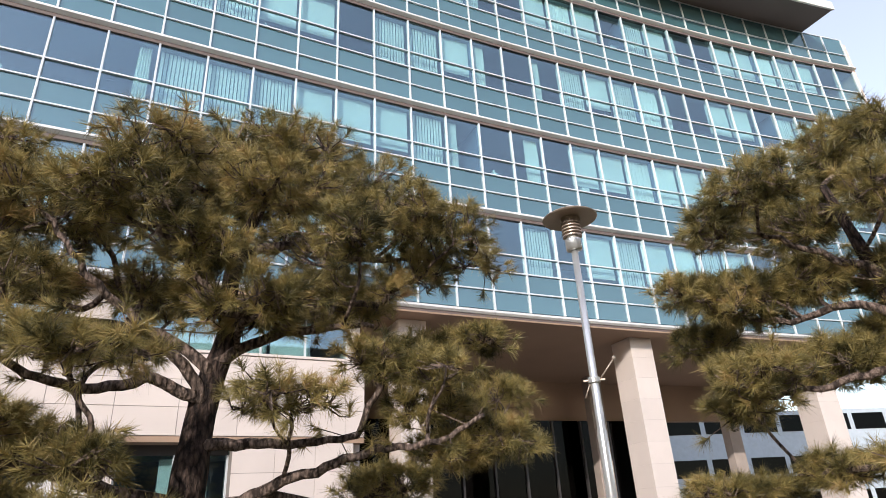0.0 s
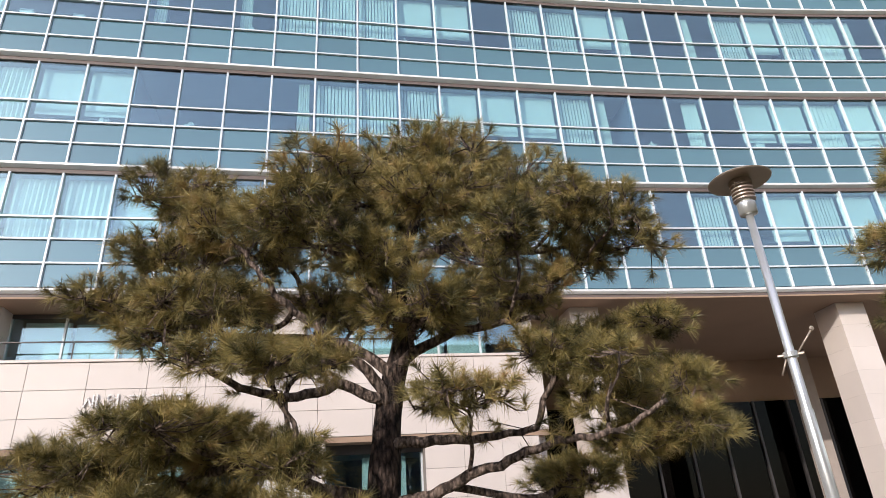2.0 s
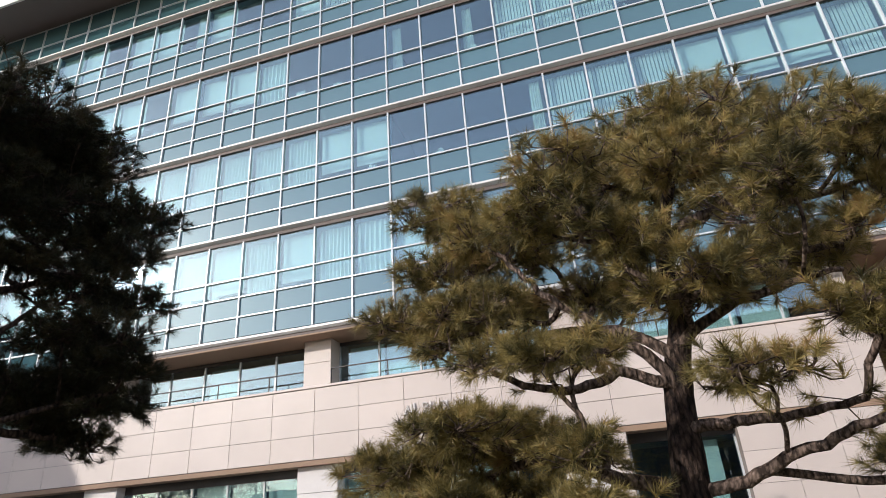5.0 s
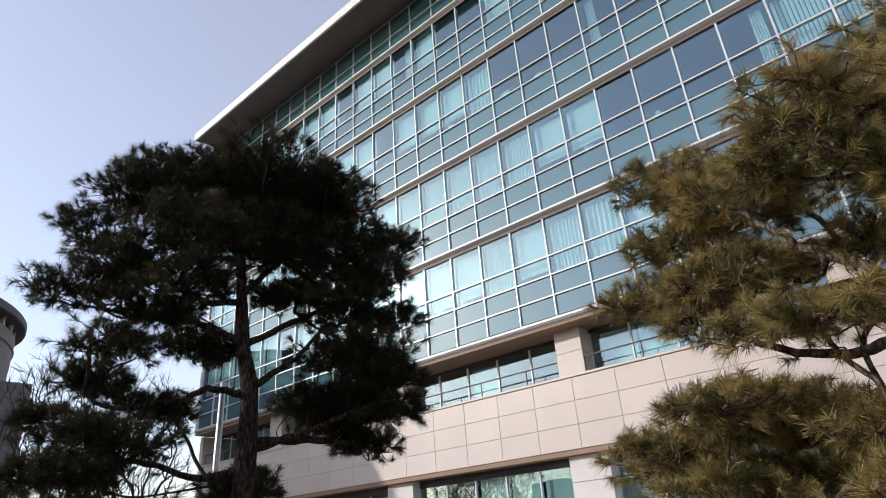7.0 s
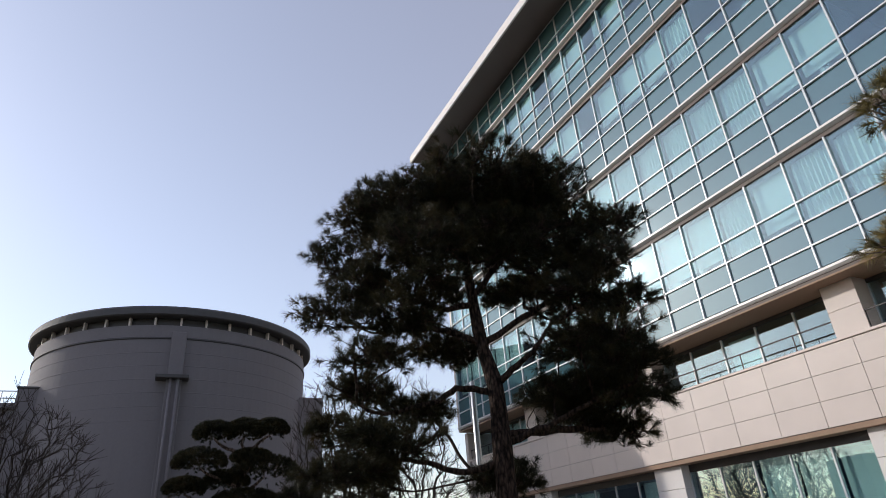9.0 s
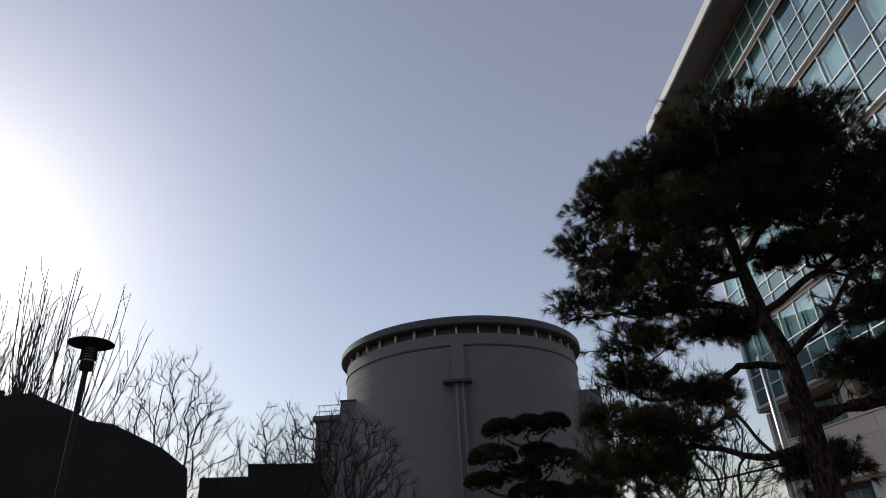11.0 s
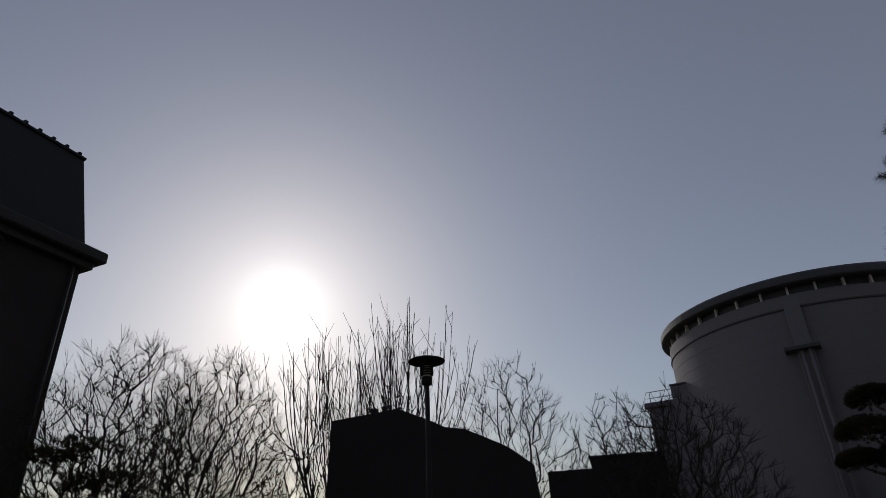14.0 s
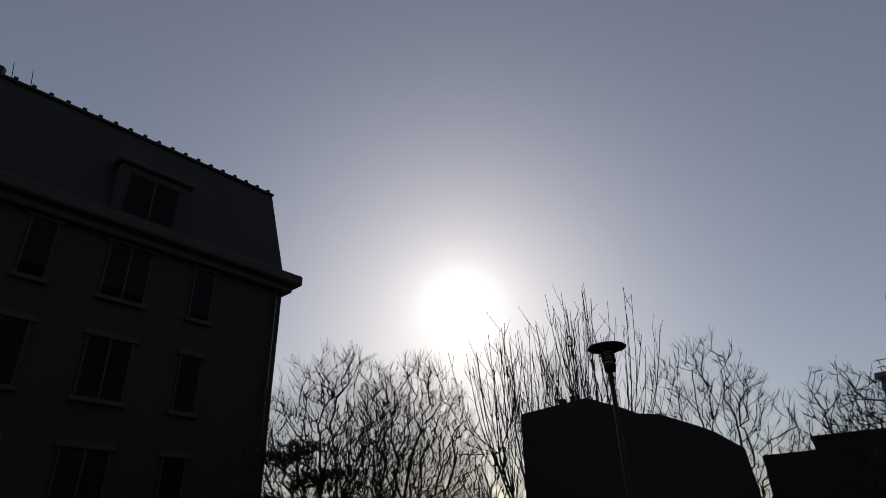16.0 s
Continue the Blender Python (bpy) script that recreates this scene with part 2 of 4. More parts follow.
def box(x0, x1, y0, y1, z0, z1, bevel=0.0, bm=None):
    bm = bm or bmesh.new()
    geo = bmesh.ops.create_cube(bm, size=1.0, matrix=Matrix.Translation(((x0 + x1) / 2, (y0 + y1) / 2, (z0 + z1) / 2)) @ Matrix.Diagonal((x1 - x0, y1 - y0, z1 - z0, 1)))
    if bevel:
        edges = list({e for v in geo["verts"] for e in v.link_edges})
        bmesh.ops.bevel(bm, geom=edges, offset=bevel, segments=1, affect="EDGES")
    return bm


def mesh_of(name, bm, mat):
    me = bpy.data.meshes.new(name)
    bm.to_mesh(me)
    bm.free()
    me.materials.append(mat)
    return me


def lathe(profile, seg=32, bm=None, x=0.0, y=0.0):
    """Turns (radius, height) pairs round the z axis."""
    bm = bm or bmesh.new()
    rings = []
    for r, z in profile:
        rings.append([bm.verts.new((x + r * math.cos(2 * math.pi * k / seg), y + r * math.sin(2 * math.pi * k / seg), z)) for k in range(seg)])
    for a, b in zip(rings, rings[1:]):
        for k in range(seg):
            bm.faces.new((a[k], a[(k + 1) % seg], b[(k + 1) % seg], b[k]))
    bm.faces.new(rings[0][::-1])
    bm.faces.new(rings[-1])
    return bm


def tube_data(points, radii, sides, verts, faces):
    """Adds a tapered tube along the points to the lists."""
    start = len(verts)
    for i, p in enumerate(points):
        a = points[max(i - 1, 0)]
        b = points[min(i + 1, len(points) - 1)]
        d = (b - a).normalized()
        u = d.cross(Vector((0.31, 0.17, 0.93))).normalized()
        v = d.cross(u)
        for k in range(sides):
            t = 2 * math.pi * k / sides
            verts.append(p + radii[i] * (math.cos(t) * u + math.sin(t) * v))
    for i in range(len(points) - 1):
        for k in range(sides):
            a, b = start + i * sides + k, start + i * sides + (k + 1) % sides
            faces.append((a, b, b + sides, a + sides))
    faces.append(tuple(range(start + sides - 1, start - 1, -1)))
    faces.append(tuple(range(start + (len(points) - 1) * sides, start + len(points) * sides)))


def tube(name, points, radii, sides, mat, parent=None, label=""):
    v, f = [], []
    tube_data([Vector(p) for p in points], radii, sides, v, f)
    return raw(name, v, f, mat, parent, label, True)


# ---- ground ----
g = bmesh.new()
bmesh.ops.create_grid(g, x_segments=24, y_segments=24, size=900)
tagged(part("ground", g, M["ground"]), "dry brownish winter lawn running to the horizon", "ground", kind="structure")
tagged(part("pavement", box(-40, 40, 11.5, 27, -0.3, 0.02, 0.02), M["plaza"]), "grey paved apron along the office building", "pavement", kind="structure")

# ---- office building: the facade runs straight, then bends gently forward ----
FY, SLANT, BEND, RADIUS, BAY = 16.4, 0.04, 5.0, 160.0, 1.384
S_LEFT, BAYS = 3.95 - 25 * BAY, 47
S_RIGHT = S_LEFT + BAYS * BAY


def facade(s):
    """Place and angle of the facade line at the length s along it."""
    if s <= BEND:
        return s * math.cos(SLANT), FY - s * math.sin(SLANT), SLANT
    a = SLANT + (s - BEND) / RADIUS
    x0, y0 = BEND * math.cos(SLANT), FY - BEND * math.sin(SLANT)
    return x0 + RADIUS * (math.sin(a) - math.sin(SLANT)), y0 - RADIUS * (math.cos(SLANT) - math.cos(a)), a


def facade_pose(s, z, inward=0.0):
    x, y, a = facade(s)
    return pose(x + inward * math.sin(a), y + inward * math.cos(a), z, 0, 0, -math.degrees(a))


def sweep(name, s0, s1, outline, mat, parent=None, label="", step=1.372):
    """A beam along the facade: the outline holds (inward, height) corners."""
    count = max(1, math.ceil((s1 - s0) / step))
    verts, faces, k = [], [], len(outline)
    for i in range(count + 1):
        x, y, a = facade(s0 + (s1 - s0) * i / count)
        verts += [(x + d * math.sin(a), y + d * math.cos(a), z) for d, z in outline]
    for i in range(count):
        for j in range(k):
            a, b = i * k + j, i * k + (j + 1) % k
            faces.append((a, b, b + k, a + k))
    faces.append(tuple(range(k)))
    faces.append(tuple(range(len(verts) - 1, len(verts) - 1 - k, -1)))
    return raw(name, verts, faces, mat, parent, label)


LEVELS = [7.72, 11.50, 15.45, 19.60, 23.55, 25.72]


def pane_rows(rise):
    """Rows above a sill: foot and head of the panes, and whether one can look in."""
    u = (rise - 0.16) / 3.66
    return [(0.17, 0.17 + 0.70 * u, False), (0.17 + 0.70 * u, 0.17 + 1.42 * u, False), (0.17 + 1.42 * u, 0.17 + 2.10 * u, True), (0.17 + 2.10 * u, rise - 0.16, True)]


pane_w = BAY - 0.056
rng = random.Random(4)
for n, z in enumerate(LEVELS[:-1]):
    top = n == 4
    rise = LEVELS[n + 1] - z
    rows = pane_rows(rise) if not top else [(0.17, 1.02, False), (1.02, rise - 0.02, False)]
    head = rows[-1][1]
    storey = thing("curtain_wall", "teal glass curtain wall storey with white aluminium grid", "curtain wall", pose(0, 0, z), "storeys of the office building", "structure")
    depth = -0.17 if n else -0.10
    sweep("sill_rail", S_LEFT - 0.15, S_RIGHT + 0.2, [(depth, 0.045), (depth, 0.115), (0.06, 0.16), (0.06, -0.02), (-0.03, -0.02)], M["rail"], storey, "pale projecting metal sill")
    # this strip and the dark head frame stand in for the sill's shadow gap
    sweep("reveal", S_LEFT, S_RIGHT, [(-0.025 if n else 0.0, -0.15), (-0.025 if n else 0.0, -0.022), (0.06, -0.022), (0.06, -0.15)], M["cornice"], storey, "dark brown strip put in as the shade under the sill")
    for a, b, v in rows[:-1]:
        sweep("transom", S_LEFT, S_RIGHT, [(-0.03, b - 0.024), (-0.03, b + 0.024), (0.085, b + 0.024), (0.085, b - 0.024)], M["alu"], storey)
    sweep("head_frame", S_LEFT, S_RIGHT, [(0.0, head), (0.0, head + 0.06), (0.12, head + 0.06), (0.12, head)], M["dark" if not top else "alu"], storey)
    mullion = mesh_of("mullion", box(-0.03, 0.03, -0.035, 0.09, 0.16, head + 0.02, 0.006), M["alu"])
    panes = [mesh_of("pane", box(-pane_w / 2, pane_w / 2, 0.03, 0.05, a + 0.02, b - 0.02), M["vision" if v else "spandrel"]) for a, b, v in rows]
    for k in range(BAYS + 1):
        shared("mullion", mullion, facade_pose(S_LEFT + k * BAY, 0), storey)
    for k in range(BAYS):
        for me in panes:
            shared("pane", me, facade_pose(S_LEFT + (k + 0.5) * BAY, 0) @ pose(0, 0, 0, rng.gauss(0, 0.12), 0, rng.gauss(0, 0.22)), storey)

for n, z in enumerate(LEVELS[:-1]):
    rise = LEVELS[n + 1] - z
    tagged(sweep("floor_slab", S_LEFT, S_RIGHT, [(0.12, z - 0.16), (0.12, z + 0.14), (7.5, z + 0.14), (7.5, z - 0.16)], M["slab"]), "pale office ceiling and floor slab behind the glass", "floor slab", kind="structure")
    if n < 4:
        hip = pane_rows(rise)[1][1]
        tagged(sweep("wall_inner", S_LEFT, S_RIGHT, [(0.10, z + 0.14), (0.10, z + hip - 0.004), (0.48, z + hip - 0.004), (0.48, z + hip - 0.04), (0.14, z + hip - 0.04), (0.14, z + 0.14)], M["room"]), "dark backing wall behind the spandrel panes", "wall", kind="structure")
        tagged(sweep("wall_inner", S_LEFT, S_RIGHT, [(3.6, z + 0.14), (3.6, z + rise - 0.17), (3.7, z + rise - 0.17), (3.7, z + 0.14)], M["room"]), "dim office back wall seen through the windows", "wall", kind="structure")
        for k in range(0, BAYS + 1, 6):
            w = part("partition", box(-0.05, 0.05, 0.14, 3.6, 0.14, rise - 0.17), M["room"])
            w.matrix_basis = facade_pose(S_LEFT + k * BAY, z)
            tagged(w, "plain office partition wall behind the windows", "wall", kind="structure")
x, y, a = facade(S_RIGHT)
w = part("wall_west", box(-0.3, -0.04, 0.02, 13, 7.6, 25.45), M["stone"])
w.matrix_basis = facade_pose(S_LEFT, 0)
tagged(w, "beige stone end wall of the office building", "wall", kind="structure")
w = part("wall_east", box(0.04, 0.3, 0.02, 13, 7.6, 25.45), M["stone"])
w.matrix_basis = facade_pose(S_RIGHT, 0)
tagged(w, "beige stone end wall of the office building", "wall", kind="structure")
tagged(sweep("wall_north", S_LEFT, S_RIGHT, [(12.6, 7.6), (12.6, 25.45), (13, 25.45), (13, 7.6)], M["stone"]), "rear wall of the office building", "wall", kind="structure")
roof = thing("roof", "overhanging flat roof with a pale stone edge", "roof", None, "", "structure")
# underside much darker than the roof edge: its shade is put into the colour
sweep("eave", S_LEFT - 0.3, S_RIGHT - 2.7, [(-1.95, 25.5), (-1.95, 25.8), (13.4, 25.9), (13.4, 25.74), (0.0, 25.74)], M["cornice"], roof, "eave underside, shade put into its warm brown")
sweep("fascia", S_LEFT - 0.32, S_RIGHT - 2.68, [(-2.05, 25.44), (-2.05, 25.97), (13.5, 26.05), (13.5, 25.904), (-1.954, 25.804), (-1.954, 25.44)], M["fascia"], roof, "pale stone roof edge")

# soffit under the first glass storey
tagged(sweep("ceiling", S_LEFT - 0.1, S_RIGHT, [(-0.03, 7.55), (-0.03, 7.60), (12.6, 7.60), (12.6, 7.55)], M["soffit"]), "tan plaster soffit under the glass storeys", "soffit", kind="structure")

# stone band, piers and recessed windows of the lower storeys
X0, X1 = S_LEFT - 0.1, 6.5
PY = 0.45
LB = facade_pose(0, 0)
band = thing("wall_south", "beige stone panel band with thin dark joints", "wall", LB, "", "structure")
part("backing", box(X0, X1, PY + 0.03, PY + 0.4, 3.86, 5.98), M["joint"], band)
part("coping", box(X0, X1 + 0.02, PY - 0.04, PY + 0.5, 5.982, 6.06, 0.01), M["stone"], band, "stone coping")
# darker tan strip below the stone, standing for the shade under the band
part("drip", box(X0, X1, PY + 0.02, PY + 0.9, 3.72, 3.858), M["soffit"], band, "underside of the band, shade put into its tan colour")
pw, ph = 1.455, 0.70
count = int((5.935 - X0) / pw)
END_PANEL = mesh_of("stone_panel", box(0.006, X1 - 5.935, 0, 0.03, 0.006, ph - 0.006, 0.003), M["stone"])
for r in range(3):
    shared("stone_panel", END_PANEL, pose(5.935, PY, 3.872 + r * ph), band)
PANEL = mesh_of("stone_panel", box(-pw / 2 + 0.006, pw / 2 - 0.006, 0, 0.03, 0.006, ph - 0.006, 0.003), M["stone"])
for k in range(count):
    xc = 5.935 - (k + 0.5) * pw
    for r in range(3):
        shared("stone_panel", PANEL, pose(xc, PY + rng.uniform(0, 0.003), 3.872 + r * ph, rng.gauss(0, 0.05), 0, rng.gauss(0, 0.05)), band)
part("end_wall", box(X1 - 0.3, X1, PY + 0.41, PY + 8.5, 0, 7.55), M["stone"], band)

PIERS = [-8.62 + 7.9 * k for k in range(-2, 2)]
for xp in PIERS:
    pier = thing("pier", "beige stone pier between the upper recessed windows", "pier", LB @ pose(xp, PY + 0.13, 6.06), "piers above the stone band", "structure")
    for r in range(2):
        part("stone_block", box(-0.47, 0.47, 0, 0.8, 0.004 + r * 0.75, 0.745 + r * 0.745, 0.004), M["stone"], pier)
    col = thing("pilaster", "pale stone pilaster with thin horizontal joints", "pilaster", LB @ pose(xp + 0.02, PY + 0.25, 0.02), "ground floor pilasters", "structure")
    for r in range(5):
        part("stone_block", box(-0.66, 0.66, 0, 0.6, r * 0.74 + 0.006, r * 0.74 + 0.734, 0.006), M["fascia"], col)
edges = [X0] + PIERS + [X1]
for xa, xb in zip(edges, edges[1:]):
    a0, b0 = xa + (0.47 if xa in PIERS else 0.02), xb - (0.47 if xb in PIERS else 0.3)
    if b0 - a0 < 0.8:
        continue
    win = thing("window_band", "recessed strip window with pale frames behind a metal rail", "window", LB @ pose(a0, PY + 0.75, 6.06), "upper strip windows", "structure")
    w, cnt = b0 - a0, max(1, round((b0 - a0) / 1.3))
    part("frame", box(0, w, 0, 0.08, 1.36, 1.48), M["dark"], win)
    part("frame", box(0, w, 0, 0.08, 0.0, 0.06), M["alu"], win)
    for i in range(cnt + 1):
        part("window_bar", box(i * w / cnt - 0.03, i * w / cnt + 0.03, -0.02, 0.06, 0.06, 1.36, 0.004), M["alu"], win)
    for i in range(cnt):
        part("pane", box(i * w / cnt + 0.032, (i + 1) * w / cnt - 0.032, 0.02, 0.035, 0.062, 1.358), M["vision"], win)
    start = 0.35 if xb == X1 else xa + (0.70 if xa in PIERS else 0.02)
    low = thing("window_low", "ground floor window with slim dark frames", "window", LB @ pose(start, PY + 0.6, 0.02), "ground floor windows", "structure")
    w = 2.6 if xb == X1 else xb - start - 0.66
    cnt = max(1, round(w / 1.28))
    part("head", box(0, w, 0, 0.12, 3.45, 3.70), M["dark"], low)
    part("sill", box(0, w, -0.05, 0.12, 0.0, 0.45), M["stone"], low)
    for i in range(cnt + 1):
        part("window_bar", box(i * w / cnt - 0.028, i * w / cnt + 0.028, -0.02, 0.06, 0.452, 3.448, 0.004), M["alu"], low)
    for i in range(cnt):
        part("pane", box(i * w / cnt + 0.03, (i + 1) * w / cnt - 0.03, 0.02, 0.035, 0.454, 3.446), M["vision"], low)
    rail = thing("railing", "thin metal railing on the stone coping", "railing", LB @ pose(a0 - 0.3, PY + 0.18, 6.06), "railings above the stone band")
    part("handrail", box(0, w + 0.9, -0.02, 0.02, 0.50, 0.54, 0.008), M["dark"], rail)
    for i in range(int(w / 1.9) + 1):
        part("post", box(0.3 + i * 1.9 - 0.015, 0.3 + i * 1.9 + 0.015, -0.01, 0.01, 0, 0.5), M["dark"], rail)
# solid stone round the single window of the last bay
for u0, u1 in ((-0.03, 0.33), (2.97, X1 - 0.31)):
    stone = thing("wall_ground", "beige stone wall beside a ground floor window", "wall", LB @ pose(0, PY + 0.03, 0.02), "", "structure")
    part("backing", box(u0, u1, 0.03, 0.6, 0, 3.69), M["joint"], stone)
    cols = max(1, round((u1 - u0) / 1.15))
    for i in range(cols):
        for k in range(5):
            part("stone_panel", box(u0 + (u1 - u0) * i / cols + 0.004, u0 + (u1 - u0) * (i + 1) / cols - 0.004, 0, 0.03, k * 0.738 + 0.004, k * 0.738 + 0.734, 0.003), M["stone"], stone)
w = part("wall_inner", box(X0, X1 - 0.32, PY + 5, PY + 5.2, 0, 7.5), M["room"])
w.matrix_basis = LB
tagged(w, "dim interior wall behind the lower windows", "wall", kind="structure")
w = part("floor_slab", box(X0, X1 - 0.32, PY + 0.92, PY + 5, 3.75, 3.95), M["slab"])
w.matrix_basis = LB
tagged(w, "pale office ceiling behind the lower windows", "floor slab", kind="structure")
w = part("wall_west_lower", box(X0 - 0.3, X0 - 0.01, PY, PY + 12, 0, 7.54), M["stone"])
w.matrix_basis = LB
tagged(w, "beige stone end wall of the lower storeys", "wall", kind="structure")
w = part("floor", box(X0, X1 - 0.32, PY + 0.62, PY + 5, 0.02, 0.12), M["room"])
w.matrix_basis = LB
tagged(w, "dark floor behind the ground floor windows", "floor", kind="structure")

# ---- entrance porch ----
for sc, width, depth in ((8.2, 0.95, 1.0), (17.38, 1.0, 1.1), (26.3, 1.15, 1.1)):
    x, y, a = facade(sc)
    column = thing("porch_column", "tall square beige stone column with thin joints", "column", facade_pose(sc, 0.02, 0.75), "entrance porch columns", "structure")
    part("core", box(-width / 2 + 0.006, width / 2 - 0.006, 0.006, depth - 0.006, 0, 7.53), M["pointing_shade"], column)
    for r in range(10):
        part("stone_block", box(-width / 2, width / 2, 0, depth, r * 0.753 + 0.002, r * 0.753 + 0.751, 0.003), M["stone"], column)
for sc in (10.5, 19.5, 27.0):
    # post darker than the column stone: the porch's shade is put into it
    inner = part("porch_post", box(-0.36, 0.36, 0, 0.5, 0.02, 7.54, 0.01), M["pointing_shade"])
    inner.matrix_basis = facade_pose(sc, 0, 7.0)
    tagged(inner, "square post inside the entrance porch, shade put into its colour", "column", "posts inside the porch", "structure")
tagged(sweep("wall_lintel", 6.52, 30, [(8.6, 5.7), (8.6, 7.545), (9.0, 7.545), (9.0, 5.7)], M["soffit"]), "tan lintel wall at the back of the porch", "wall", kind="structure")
# wall added in near black, the gloom inside the porch put into its colour
tagged(sweep("wall_lobby", 6.52, 22.0, [(8.9, 0.0), (8.9, 5.69), (9.0, 5.69), (9.0, 0.0)], M["dark"]), "lobby wall behind the entrance glass, blackened for the dim interior", "wall", kind="structure")
entrance = thing("entrance_glazing", "dark glass lobby front with slim frames", "entrance", None, "", "structure")
for k in range(11):
    m = facade_pose(7.3 + k * 1.5, 0.02, 8.3)
    b = part("window_bar", box(-0.05, 0.05, 0, 0.12, 0, 5.65), M["dark"], entrance)
    b.matrix_basis = m
    if k < 10:
        p = part("pane", box(0.052, 1.44, 0.04, 0.06, 0, 5.65), M["lobby"], entrance)
        p.matrix_basis = m
annex = thing("annex_building", "white banded low building beyond the porch, greyed as if in shade", "building", pose(47, 40, 0, 0, 0, -20))
# grey in place of white: the shade on this wall is put into its colour
part("wall", box(-26, 26, 0, 12, 0, 9.5), M["slab"], annex)
for z in (0.8, 3.9, 7.6):
    for k in range(13):
        part("window", box(-25 + k * 3.9, -21.6 + k * 3.9, -0.03, 0.05, z, z + 1.5), M["lobby"], annex)

# raised letters on the stone band
def letter(x, strokes):
    bm = bmesh.new()
    for x0, x1, z0, z1 in strokes:
        box(x + x0, x + x1, PY - 0.05, PY - 0.004, 5.02 + z0, 5.02 + z1, 0, bm)
    return bm


def ring(bm, x, z, r):
    for k in range(12):
        t = 2 * math.pi * k / 12
        bmesh.ops.create_cube(bm, size=1, matrix=Matrix.Translation((x + r * math.cos(t), PY - 0.027, z + r * math.sin(t))) @ Matrix.Rotation(-t, 4, "Y") @ Matrix.Diagonal((0.05, 0.046, 0.09, 1)))


sign = thing("wall_sign", "white raised letters on the beige stone band", "sign", LB @ Matrix.Translation((-5.68, 0, 4.8)) @ Matrix.Diagonal((0.74, 1, 0.74, 1)) @ Matrix.Translation((5.42, 0, -5.02)))
s1 = letter(-5.42, [(0.26, 0.31, 0.0, 0.42), (0.38, 0.43, -0.02, 0.44), (0.31, 0.38, 0.2, 0.25)])
for t, dx in ((0.42, -1), (0.42, 1)):
    bmesh.ops.create_cube(s1, size=1, matrix=Matrix.Translation((-5.42 + 0.12 + dx * 0.055, PY - 0.027, 5.02 + 0.2)) @ Matrix.Rotation(radians(24 * dx * -1), 4, "Y") @ Matrix.Diagonal((0.05, 0.046, 0.36, 1)))
part("letter", s1, M["fascia"], sign)
s2 = letter(-4.72, [(0.34, 0.39, 0.18, 0.44), (0.26, 0.34, 0.30, 0.34), (0.04, 0.39, 0.12, 0.16), (0.04, 0.09, 0.0, 0.05), (0.04, 0.39, 0.05, 0.09), (0.34, 0.39, 0.09, 0.12), (0.04, 0.39, -0.04, 0.0)])
ring(s2, -4.72 + 0.14, 5.02 + 0.32, 0.09)
part("letter", s2, M["fascia"], sign)
for k, bars in enumerate(([(0.04, 0.36, 0.36, 0.40), (0.31, 0.36, 0.27, 0.36), (0.04, 0.36, 0.23, 0.27), (0.04, 0.09, 0.14, 0.23), (0.0, 0.42, 0.04, 0.09)], [(0.04, 0.36, 0.36, 0.41), (0.04, 0.36, 0.18, 0.23), (0.04, 0.36, 0.0, 0.05)], [(0.04, 0.36, 0.36, 0.41), (0.04, 0.36, 0.18, 0.23), (0.04, 0.36, 0.0, 0.05)])):
    part("letter", letter(-4.02 + 0.7 * k, bars), M["fascia"], sign)

# curtains and blinds behind the tall panes
def curtain_mesh(width, height, pleats, seed, gather):
    r = random.Random(seed)
    n = pleats * 4
    verts, faces = [], []
    for j in range(5):
        z = height * j / 4
        for i in range(n + 1):
            u = i / n
            sway = 0.03 * math.sin(3 * u + j * 0.8 + seed) * gather
            verts.append((width * (u - 0.5) + sway * (1 - j / 4), 0.035 * math.sin(i * math.pi / 2 + r.uniform(-0.3, 0.3)), z))
    for j in range(4):
        for i in range(n):
            a = j * (n + 1) + i
            faces.append((a, a + 1, a + n + 2, a + n + 1))
    me = bpy.data.meshes.new("curtain")
    me.from_pydata(verts, [], faces)
    me.materials.append(M["curtain"])
    return me


CURTAINS = [curtain_mesh(1.25, 2.0, 9, 1, 0.3), curtain_mesh(1.25, 2.0, 7, 2, 1.0), curtain_mesh(0.6, 2.0, 6, 3, 1.2), curtain_mesh(0.35, 2.0, 5, 4, 1.0)]
BLIND = []
for k in range(11):
    BLIND.append((k * 0.115 - 0.62, k * 0.115 - 0.53))
blind = bmesh.new()
for a, b in BLIND:
    box(a, b, -0.006 + 0.02 * ((a * 50) % 1), 0.004 + 0.02 * ((a * 50) % 1), 0, 2.0, 0, blind)
BLIND_MESH = mesh_of("blind", blind, M["curtain"])
SHADE_MESH = mesh_of("blind", box(-0.63, 0.63, 0, 0.012, 0.3, 2.0), M["curtain"])
cr = random.Random(11)
# what hangs in each bay, storey by storey from below
STYLES = dict(s="shade", c="curtain", b="blind", p="part", o="open")
DRESSED = ("sscsspsscspssscscc" + "sosbospsobsoobosbscbsospbcsob",
           "sscssscsscs" + "cccccssooopbbbsssbpopossccssbopcssob",
           "sspssssossossscooopopbbbssobbspopbsbcpossobcsos",
           "osspsscsosspsoosbbsosscbpossbsposcsobsposscbsop")
